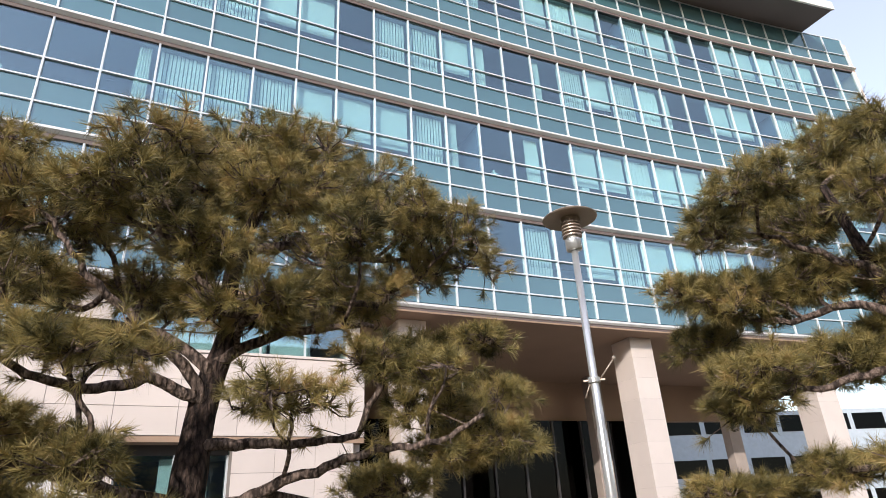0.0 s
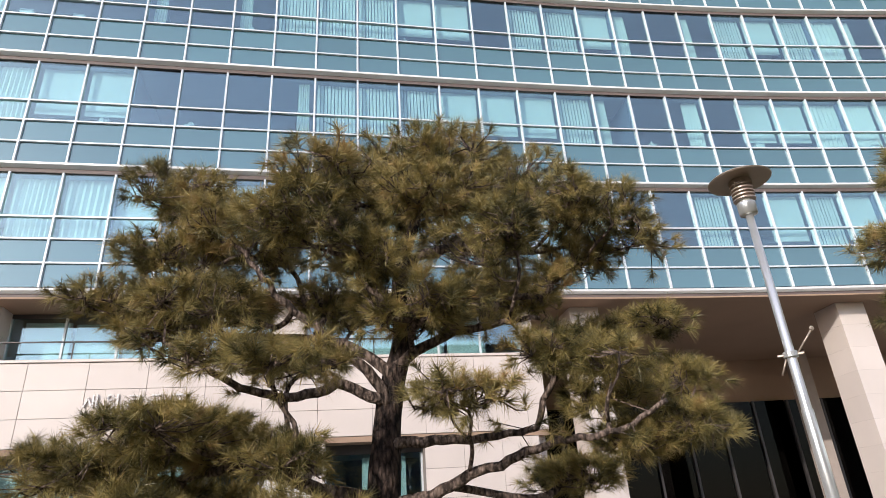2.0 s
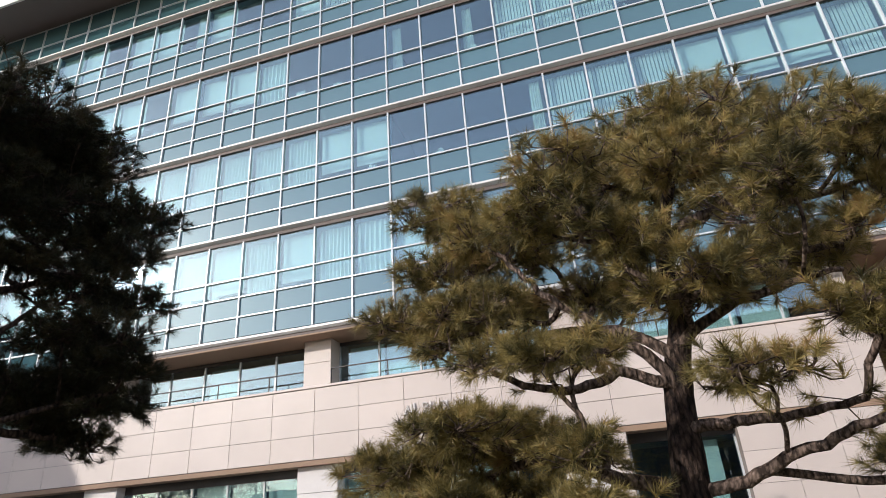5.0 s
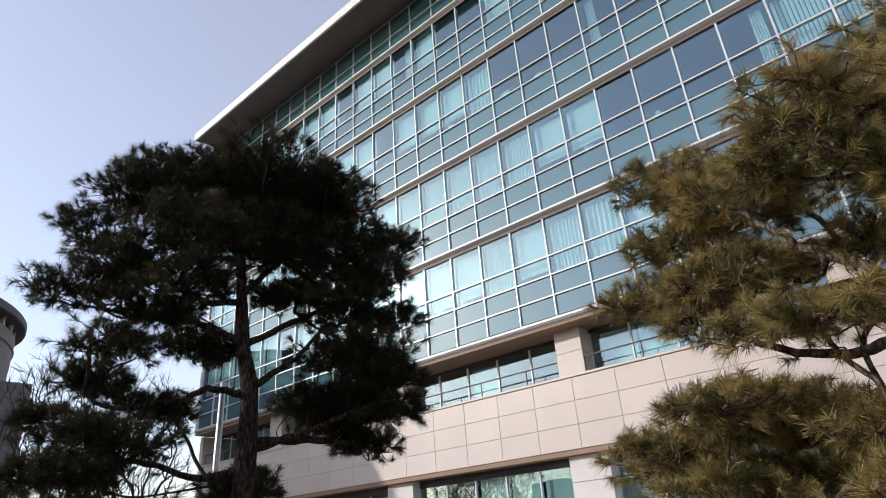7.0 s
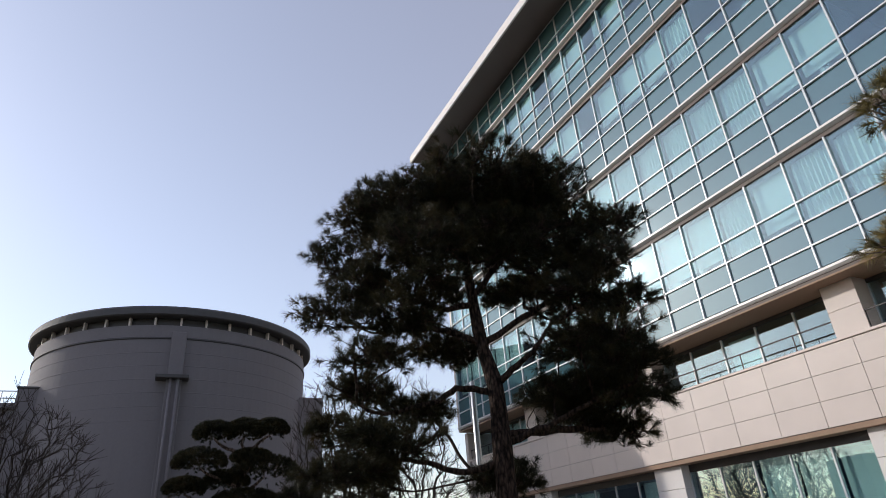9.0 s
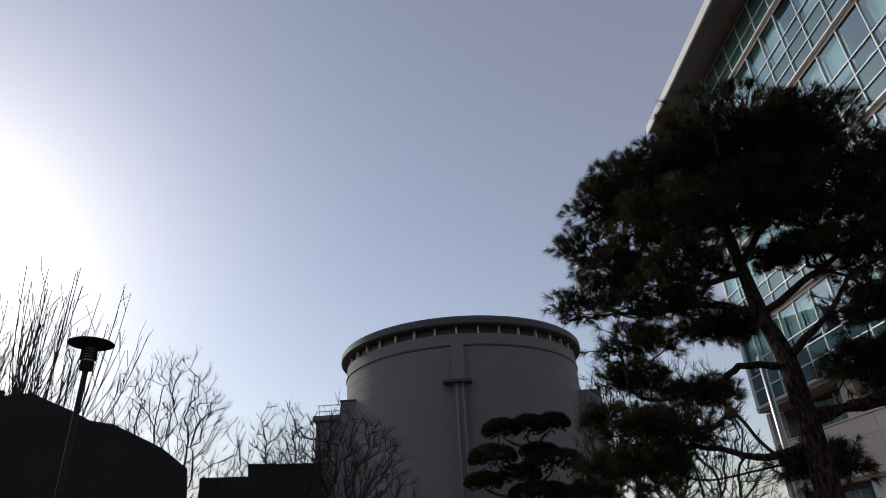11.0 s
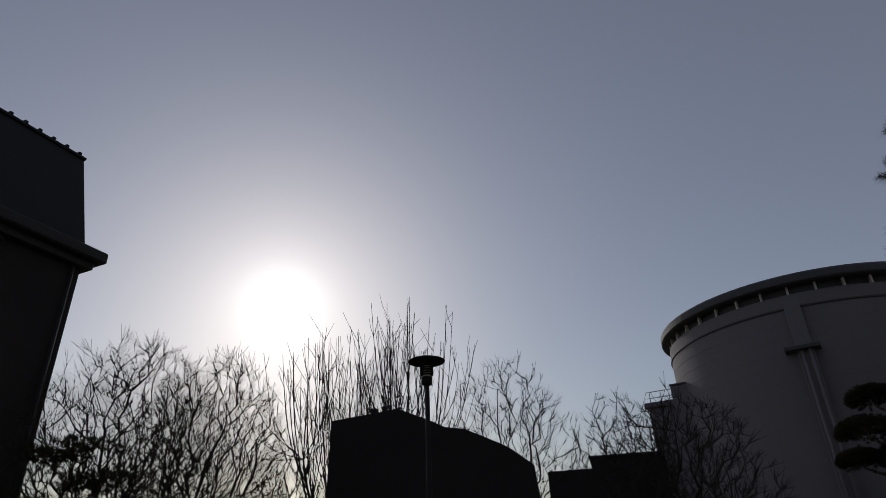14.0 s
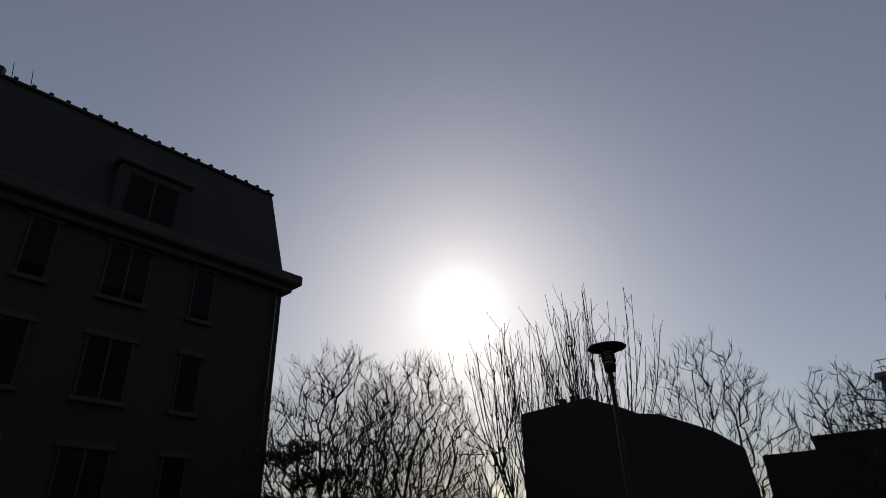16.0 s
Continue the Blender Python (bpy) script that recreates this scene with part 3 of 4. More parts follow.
for n, z in enumerate(LEVELS[:4]):
    for k in range(BAYS):
        style = STYLES[DRESSED[n][k]]
        if style == "open":
            continue
        s = S_LEFT + (k + 0.5) * BAY
        if style == "blind":
            me, lab, cat = BLIND_MESH, "white vertical slat blind drawn across an office window", "blind"
        elif style == "shade":
            me, lab, cat = SHADE_MESH, "plain white roller blind pulled down in an office window", "blind"
        elif style == "curtain":
            me, lab, cat = CURTAINS[cr.randint(0, 1)], "pleated white curtain hanging behind an office window", "curtain"
        else:
            me, lab, cat = CURTAINS[cr.randint(2, 3)], "gathered white curtain drawn to one side of a window", "curtain"
            s += cr.choice((-0.33, 0.33))
        ob = new(cat, me)
        ob.matrix_basis = facade_pose(s, z + LEVELS[n + 1] - LEVELS[n] - 2.2, 0.28)
        tagged(ob, lab, cat, "window dressings of the office building")

# things left on the window sills
def book_stack(m, r):
    stack = thing("book_stack", "stack of pale books and folders on an office window sill", "books", m, "things on the office sills")
    x = -0.3
    for _ in range(r.randint(3, 7)):
        w, h = r.uniform(0.03, 0.07), r.uniform(0.2, 0.32)
        part("book", box(x, x + w - 0.004, 0, 0.2, 0, h, 0.004), M["curtain" if r.random() < 0.7 else "slab"], stack)
        x += w


def carton(m, r):
    case = thing("carton", "white carton standing on an office window sill", "box", m, "things on the office sills")
    w, h = r.uniform(0.25, 0.42), r.uniform(0.14, 0.3)
    part("body", box(-w / 2, w / 2, 0, 0.25, 0, h, 0.006), M["curtain"], case)
    part("lid", box(-w / 2 - 0.008, w / 2 + 0.008, -0.008, 0.258, h + 0.001, h + 0.05, 0.006), M["slab"], case)


for n, z in enumerate(LEVELS[:4]):
    rise = LEVELS[n + 1] - z
    for k in range(6, BAYS):
        if cr.random() < 0.3:
            sill = z + pane_rows(rise)[1][1]
            m = facade_pose(S_LEFT + (k + cr.uniform(0.3, 0.7)) * BAY, sill, 0.142)
            (book_stack if cr.random() < 0.6 else carton)(m, cr)

LOW_BLIND = mesh_of("blind", box(-0.6, 0.6, 0, 0.012, 0, 2.9), M["curtain"])
STRIP_BLIND = mesh_of("blind", box(-0.6, 0.6, 0, 0.012, 0.1, 1.25), M["curtain"])
for xa, xb in zip(edges, edges[1:]):
    x = xa + 1.35
    while x < xb - 1.2:
        if cr.random() < 0.6 and (xb < X1 or 0.9 < x < 2.5):
            ob = new("blind", LOW_BLIND)
            ob.matrix_basis = LB @ pose(x, PY + 0.85, 0.5 + cr.choice((0, 0, 0.4)))
            tagged(ob, "pale roller blind pulled down behind a ground floor window", "blind", "blinds of the lower windows")
        if cr.random() < 0.6:
            ob = new("blind", STRIP_BLIND)
            ob.matrix_basis = LB @ pose(x, PY + 0.98, 6.06 + cr.choice((0, 0.25, 0.5)) * 0.2)
            tagged(ob, "pale roller blind behind an upper strip window", "blind", "blinds of the lower windows")
        x += 1.3

# ---- garden lamps ----
def garden_lamp(x, y, turn, bracket, finish, label):
    lamp = thing("garden_lamp", label, "lamp", pose(x, y, -0.05, 0, 0, turn), "garden lamps")
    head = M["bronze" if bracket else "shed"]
    part("base", lathe([(0.16, 0), (0.16, 0.08), (0.07, 0.11)], 20), M[finish], lamp)
    part("post", lathe([(0.045, 0.03), (0.045, 2.3), (0.039, 2.32), (0.033, 4.06)], 20), M[finish], lamp, smooth=True)
    part("collar", lathe([(0.04, 4.05), (0.078, 4.06), (0.081, 4.16), (0.081, 4.17)], 24), M[finish], lamp, smooth=True)
    part("lens", lathe([(0.062, 4.16), (0.062, 4.40)], 20), M["diffuser"], lamp, "frosted light body")
    for k in range(4):
        z = 4.20 + k * 0.035
        part("louvre_ring", lathe([(0.066, z), (0.098, z), (0.098, z + 0.012), (0.066, z + 0.012)], 24), head, lamp)
    part("neck", lathe([(0.1, 4.34), (0.1, 4.40), (0.09, 4.42)], 24), head, lamp)
    part("cap", lathe([(0.11, 4.405), (0.27, 4.40), (0.278, 4.41), (0.26, 4.425), (0.10, 4.46), (0.02, 4.47)], 40), head, lamp, "wide brown disc cap")
    if bracket:
        part("clamp", lathe([(0.052, 2.73), (0.057, 2.735), (0.057, 2.775), (0.052, 2.78)], 16), M["steel"], lamp)
        tube("banner_arm", [(0.05, 0.0, 2.755), (0.20, -0.04, 2.93)], [0.008, 0.007], 8, M["bronze"], lamp)
        part("arm_end", lathe([(0.004, 2.91), (0.018, 2.925), (0.018, 2.94), (0.004, 2.955)], 8, None, 0.20, -0.04), M["bronze"], lamp)
        tube("banner_arm", [(-0.03, 0.0, 2.75), (-0.10, 0.0, 2.60)], [0.008, 0.007], 8, M["bronze"], lamp)
        part("bolt", box(-0.10, 0.10, -0.012, 0.012, 2.745, 2.765, 0.004), M["bronze"], lamp)
    return lamp


garden_lamp(3.72, 4.11, -40, True, "steel", "stainless garden lamp post with a wide brown disc cap")
# this lamp stands against the sun; its shaded side is put into the finish
garden_lamp(-7.66, -4.06, 30, False, "shed", "garden lamp post with a wide disc cap, darkened as if backlit")
pole = thing("sign_pole", "plain grey metal pole standing behind a pine", "pole", pose(-10.3, 6.3, 0))
part("shaft", lathe([(0.07, 0), (0.055, 4.6), (0.03, 4.62)], 16), M["steel"], pole, smooth=True)

# ---- trees ----
def spline(a, b, rise, wobble, r, n=9):
    """A crooked line from a to b that lifts on the way."""
    pts = []
    side = Vector((r.uniform(-1, 1), r.uniform(-1, 1), r.uniform(-0.6, 0.6)))
    side2 = Vector((r.uniform(-1, 1), r.uniform(-1, 1), r.uniform(-0.6, 0.6)))
    for i in range(n):
        t = i / (n - 1)
        p = a.lerp(b, t) + Vector((0, 0, rise * math.sin(math.pi * t)))
        p += side * wobble * math.sin(2 * math.pi * t) + side2 * wobble * 0.6 * math.sin(4.4 * math.pi * t) * math.sin(math.pi * t)
        pts.append(p)
    return pts


def needles(places, axes, per, length, width, gen):
    """Vertices and faces of needle bunches: thin blades that fan out round each shoot."""
    k = len(places)
    axis = axes / np.linalg.norm(axes, axis=1)[:, None]
    ref = np.where(np.abs(axis[:, 2:3]) > 0.9, np.array([[1.0, 0, 0]]), np.array([[0, 0, 1.0]]))
    u = np.cross(axis, ref)
    u /= np.linalg.norm(u, axis=1)[:, None]
    v = np.cross(axis, u)
    phi = gen.uniform(0, 2 * np.pi, (k, per))
    spread = np.radians(gen.uniform(14, 80, (k, per)))
    size = length * gen.uniform(0.7, 1.15, (k, per)) * gen.uniform(0.8, 1.2, (k, 1))
    along = gen.uniform(-0.06, 0.05, (k, per))
    d = np.cos(spread)[..., None] * axis[:, None] + np.sin(spread)[..., None] * (np.cos(phi)[..., None] * u[:, None] + np.sin(phi)[..., None] * v[:, None])
    base = places[:, None] + along[..., None] * axis[:, None]
    tip = base + d * size[..., None]
    tip[..., 2] -= 0.12 * size
    side = np.cross(d, gen.normal(size=(k, per, 3)))
    side /= np.linalg.norm(side, axis=2)[..., None]
    a = base - side * width / 2
    b = base + side * width / 2
    verts = np.stack([a, b, tip], 2).reshape(-1, 3)
    n = len(verts) // 3
    i = np.arange(n)[:, None] * 3
    faces = np.concatenate([i, i + 1, i + 2], 1)
    return verts, faces


def blades(name, verts, faces, mat, parent, label=""):
    me = bpy.data.meshes.new(name)
    me.vertices.add(len(verts))
    me.vertices.foreach_set("co", verts.astype(np.float32).ravel())
    me.loops.add(faces.size)
    me.loops.foreach_set("vertex_index", faces.astype(np.int32).ravel())
    me.polygons.add(len(faces))
    me.polygons.foreach_set("loop_start", (np.arange(len(faces)) * faces.shape[1]).astype(np.int32))
    me.update(calc_edges=True)
    me.materials.append(mat)
    ob = new(name, me)
    ob.parent = parent
    if label:
        ob["label"] = label
    ob["kind"] = "stuff"
    return ob


def polyline(points, count):
    """Evenly spaced points on a softened line through the given ones."""
    pts = [Vector(p) for p in points]
    run = [0.0]
    for a, b in zip(pts, pts[1:]):
        run.append(run[-1] + (b - a).length)
    out = []
    for i in range(count):
        s = run[-1] * i / (count - 1)
        k = max(j for j in range(len(pts) - 1) if run[j] <= s + 1e-9)
        t = (s - run[k]) / max(1e-6, run[k + 1] - run[k])
        p0, p1, p2, p3 = pts[max(k - 1, 0)], pts[k], pts[k + 1], pts[min(k + 2, len(pts) - 1)]
        out.append(0.5 * (2 * p1 + (p2 - p0) * t + (2 * p0 - 5 * p1 + 4 * p2 - p3) * t * t + (3 * p1 - p0 - 3 * p2 + p3) * t ** 3))
    return out


class Growth:
    """Branches that grow towards wanted tips, each from the nearest fitting place on what stands already."""

    def __init__(self, seed, size=60000):
        self.r = random.Random(seed)
        self.at = np.zeros((size, 3))
        self.way = np.zeros(size)
        self.burden = np.zeros(size)
        self.parent = [-1] * size
        self.n = 0
        self.chains = []

    def add(self, p, parent):
        i = self.n
        self.at[i], self.parent[i] = p, parent
        self.way[i] = 0 if parent < 0 else self.way[parent] + float(np.linalg.norm(self.at[i] - self.at[parent]))
        self.n += 1
        return i

    def chain(self, points, start=None):
        """A given limb; it starts at the nearest standing place unless it is the first."""
        if start is None and self.n:
            start = int(np.argmin(np.linalg.norm(self.at[:self.n] - np.array(points[0]), axis=1)))
        ids = [] if start is None else [start]
        for p in points:
            ids.append(self.add(p, ids[-1] if ids else -1))
        self.chains.append(ids)
        return ids

    def reach(self, tip, balance, bend, step, droop=0.0, skip=0):
        d = np.linalg.norm(self.at[skip:self.n] - np.array(tip), axis=1)
        cost = d + balance * self.way[skip:self.n] + droop * np.maximum(0, self.at[skip:self.n, 2] - tip[2])
        k = int(np.argmin(cost)) + skip
        a, b = Vector(self.at[k]), Vector(tip)
        span = (b - a).length
        n = max(2, math.ceil(span / step))
        side = Vector((self.r.gauss(0, 1), self.r.gauss(0, 1), self.r.gauss(-0.3, 0.7))) * bend * span
        side2 = Vector((self.r.gauss(0, 1), self.r.gauss(0, 1), self.r.gauss(0, 0.7))) * bend * 0.6 * span
        ids = [k]
        for i in range(1, n + 1):
            t = i / n
            ids.append(self.add(a.lerp(b, t) + side * math.sin(math.pi * t) + side2 * math.sin(2 * math.pi * t), ids[-1]))
        self.chains.append(ids)
        return ids[-1]

    def girths(self, tip, power=0.5):
        """Radius at each node from the number of tips that it carries."""
        ends = {c[-1] for c in self.chains}
        for i in range(self.n - 1, -1, -1):
            if i in ends or self.burden[i] == 0:
                self.burden[i] = max(self.burden[i], 1)
            if self.parent[i] >= 0:
                self.burden[self.parent[i]] += self.burden[i]
        return [float(g) for g in tip * self.burden[:self.n] ** power]


def branch_tubes(growth, girth, first, thick, tree, mat, cap, given=0):
    """Limbs thicker than the limit become parts; the thin rest is joined. The first given ones stay stout."""
    tw_v, tw_f = [], []
    for k, ids in enumerate(growth.chains[first:]):
        pts = [Vector(growth.at[i]) for i in ids]
        radii = [min(cap, max(girth[i], cap * (0.78 - 0.55 * j / len(ids)) if k < given else 0)) for j, i in enumerate(ids)]
        radii[0] = radii[1]
        if radii[0] > thick:
            tube("limb", pts, radii, 8, mat, tree)
        else:
            tube_data(pts, radii, 4 if radii[0] > 0.01 else 3, tw_v, tw_f)
    return tw_v, tw_f


def pine(label, base, facing, pads, trunk, trunk_r, limbs, seed, mat, reach, dense=1.0, needle=0.14, behind=0.5):
    """A garden pine: a crooked trunk, its main limbs, boughs and twigs to each foliage pad, and needle bunches.
    pads: (across, height, half width, half height); trunk and limbs: (across, height) lines, limbs with the depth of
    their end first; across is measured square to the way the tree faces."""
    r = random.Random(seed)
    gen = np.random.default_rng(seed)
    tree = thing("pine_tree", label, "tree", pose(base[0], base[1], 0, 0, 0, facing), "garden pines")
    d0 = math.hypot(*base)
    # boughs of pines in shade take the darkened bark copy
    wood = M["limb" if mat is M["needles"] else "shadedbark"]

    def place(across, h, depth):
        k = (d0 + depth) / d0
        return Vector((across * k, depth, EYE + (h - EYE) * k)), k

    pts = polyline([(a, 0.0, h) for a, h in trunk], 26)
    for i, p in enumerate(pts):
        p.y += 0.08 * math.sin(0.33 * i + seed)
    rad = [trunk_r * (1.3 - 0.25 * min(1, i / 3)) * (1 - 0.80 * (i / 25) ** 1.3) * (1 + 0.05 * math.sin(1.9 * i)) for i in range(26)]
    tube("trunk", pts, rad, 16, M["shadedbark"], tree, "cracked pine bark, shade put into its brown")
    growth = Growth(seed)
    growth.chain(pts)
    for depth, *line in limbs:
        n = len(line) - 1
        path = polyline([place(a, h, depth * i / n)[0] for i, (a, h) in enumerate(line)], 5 * n)
        growth.chain([p + Vector((r.gauss(0, 0.012), r.gauss(0, 0.012), r.gauss(0, 0.012))) for p in path])
    all_pads = []
    for across, h, hw, hh in pads:
        room = math.sqrt(max(0.05, reach * reach - across * across))
        depth = r.uniform(-0.5, 0.4) * room
        c, k = place(across, h, depth)
        all_pads.append((c, hw * k, hh * k))
        if r.random() < behind:
            depth2 = abs(depth) * 0.6 + r.uniform(0.1, 0.6) * room
            c, k = place(across * r.uniform(0.75, 0.95), EYE + (h - EYE) * r.uniform(0.92, 0.99), depth2)
            all_pads.append((c, hw * k * 0.8, hh * k * 0.8))
    hubs = []
    for c, hw, hh in sorted(all_pads, key=lambda q: math.hypot(q[0].x, q[0].y)):
        mine = []
        for k in range(3 + int(9 * hw)):
            t, q = r.uniform(0, 2 * math.pi), math.sqrt(r.random()) * 0.75
            hub = c + Vector((math.cos(t) * q * hw, math.sin(t) * q * hw, r.uniform(-0.45, 0.25) * hh))
            growth.reach(hub, 0.28, 0.09, 0.12, 1.2, 8)
            mine.append(hub)
        hubs.append((c, hw, hh, mine))
    girth = growth.girths(0.0085, 0.47)
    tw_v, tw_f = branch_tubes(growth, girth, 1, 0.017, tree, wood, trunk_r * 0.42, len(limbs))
    places, axes = [], []
    for c, hw, hh, mine in hubs:
        for _ in range(int(dense * (16 + 128 * hw * (hw + hh)))):
            t = r.uniform(0, 2 * math.pi)
            q = math.sqrt(r.random())
            up = math.sqrt(max(0, 1 - q * q))
            low = r.random() < 0.2
            edge = 1 + 0.18 * math.sin(3 * t + c.x * 7) + 0.1 * math.sin(7 * t + c.z * 5)
            off = Vector((math.cos(t) * q * hw * edge, math.sin(t) * q * hw * 0.9 * edge, (up * hh if not low else -0.55 * up * hh) * r.uniform(0.55, 1.08)))
            p = c + off
            if r.random() < 0.5:
                p = r.choice(mine) + Vector((r.gauss(0, 0.13), r.gauss(0, 0.13), r.gauss(0.04, 0.085)))
                off = p - c
            ax = Vector((off.x / hw, off.y / hw, 0.75 + 0.4 * off.z / hh if not low else -0.15)) + Vector((r.gauss(0, 0.3), r.gauss(0, 0.3), r.gauss(0, 0.2)))
            places.append(p)
            axes.append(ax)
            s = min(mine, key=lambda m: (m - p).length)
            g = p - ax.normalized() * 0.05
            m1 = s.lerp(g, 0.5) + Vector((r.gauss(0, 0.03), r.gauss(0, 0.03), -0.05 * r.random()))
            tube_data([s, m1, g], [0.0085, 0.007, 0.005], 3, tw_v, tw_f)
    # a few bunches on short spurs along the boughs
    for k, ids in enumerate(growth.chains[1:]):
        for i in ids[len(ids) // 2:]:
            if r.random() < (0.10 if k >= len(limbs) else 0.3) * dense:
                s = Vector(growth.at[i])
                g = s + Vector((r.gauss(0, 0.13), r.gauss(0, 0.13), r.gauss(0.02, 0.1)))
                places.append(g)
                axes.append(g - s + Vector((0, 0, 0.04)))
                tube_data([s, g], [0.007, 0.005], 3, tw_v, tw_f)
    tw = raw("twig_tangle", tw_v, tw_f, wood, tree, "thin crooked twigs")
    tw["kind"] = "stuff"
    v, f = needles(np.array(places), np.array(axes), 74, needle, 0.0062, gen)
    blades("crown", v, f, mat, tree, "bristling bunches of long pine needles")
    return tree


pine("old garden pine with olive and rusty brown needles", (0.73, 5.96), -7.0,
     [(0.48, 5.44, 0.83, 0.40), (-0.81, 5.32, 0.6, 0.35), (1.43, 5.05, 0.72, 0.45), (2.36, 4.78, 0.6, 0.40), (-0.31, 5.12, 0.7, 0.4),
      (-2.27, 5.0, 0.6, 0.38), (-1.66, 4.58, 0.66, 0.36), (-2.38, 4.30, 0.5, 0.3), (-2.83, 3.84, 0.48, 0.26), (-1.99, 3.81, 0.62, 0.3),
      (0.2, 3.68, 0.8, 0.32), (1.21, 3.8, 0.66, 0.3), (1.98, 4.15, 0.45, 0.28), (1.63, 3.15, 0.52, 0.28), (2.84, 2.8, 0.5, 0.25),
      (2.08, 2.66, 0.45, 0.28), (2.73, 3.46, 0.38, 0.14), (-2.22, 2.5, 0.8, 0.3), (-2.98, 2.2, 0.68, 0.32), (0.63, 2.75, 0.6, 0.17),
      (1.74, 1.93, 0.4, 0.2), (-1.08, 2.21, 0.34, 0.18), (2.84, 4.5, 0.25, 0.26)]
     + [(1.05, 4.49, 0.65, 0.35), (-1.06, 4.8, 0.64, 0.34), (-1.14, 3.2, 0.6, 0.14), (-0.45, 4.3, 0.6, 0.3), (0.4, 5.0, 0.7, 0.35), (-0.6, 3.75, 0.5, 0.22), (1.9, 5.0, 0.5, 0.3), (2.45, 2.25, 0.4, 0.2), (-1.5, 2.3, 0.55, 0.25), (-2.6, 1.8, 0.6, 0.26), (-1.8, 1.85, 0.6, 0.24), (-1.15, 1.7, 0.45, 0.18), (2.9, 2.35, 0.45, 0.22), (2.2, 3.1, 0.45, 0.2), (-1.75, 3.22, 0.5, 0.18), (-2.4, 3.45, 0.45, 0.2)],
     [(-0.22, -0.2), (-0.19, 0.9), (-0.17, 1.83), (-0.09, 2.78), (0.07, 3.41), (0.03, 3.85), (0.13, 4.38), (0.36, 5.0)], 0.20,
     [(-0.4, (-0.12, 2.75), (-0.38, 3.14), (-0.76, 3.46), (-1.11, 3.76), (-1.36, 4.06), (-1.75, 4.5)),
      (-0.7, (-0.12, 2.72), (-0.59, 2.91), (-1.04, 2.81), (-1.44, 2.91), (-1.85, 3.11), (-2.3, 3.4)),
      (-0.9, (-0.16, 1.80), (0.29, 1.87), (0.68, 2.02), (1.13, 2.17), (1.65, 2.3), (2.16, 2.35), (2.73, 2.62)),
      (-0.3, (0.0, 3.1), (0.48, 3.39), (1.02, 3.51), (1.51, 3.58)),
      (-0.4, (-0.11, 2.33), (0.33, 2.35), (0.77, 2.35), (1.33, 2.43), (1.43, 2.69)),
      (0.5, (0.12, 4.36), (-0.49, 4.69), (-1.0, 4.72)),
      (0.3, (0.06, 4.2), (0.63, 4.42), (1.37, 4.31), (2.0, 4.37)),
      (0.6, (-0.07, 3.01), (-0.52, 3.33), (-1.11, 3.42), (-1.99, 3.53)),
      (-0.3, (-0.16, 1.85), (-0.61, 1.92), (-1.31, 2.16), (-2.31, 2.5))],
     3, M["needles"], 3.0, 1.5, 0.15, 0.7)
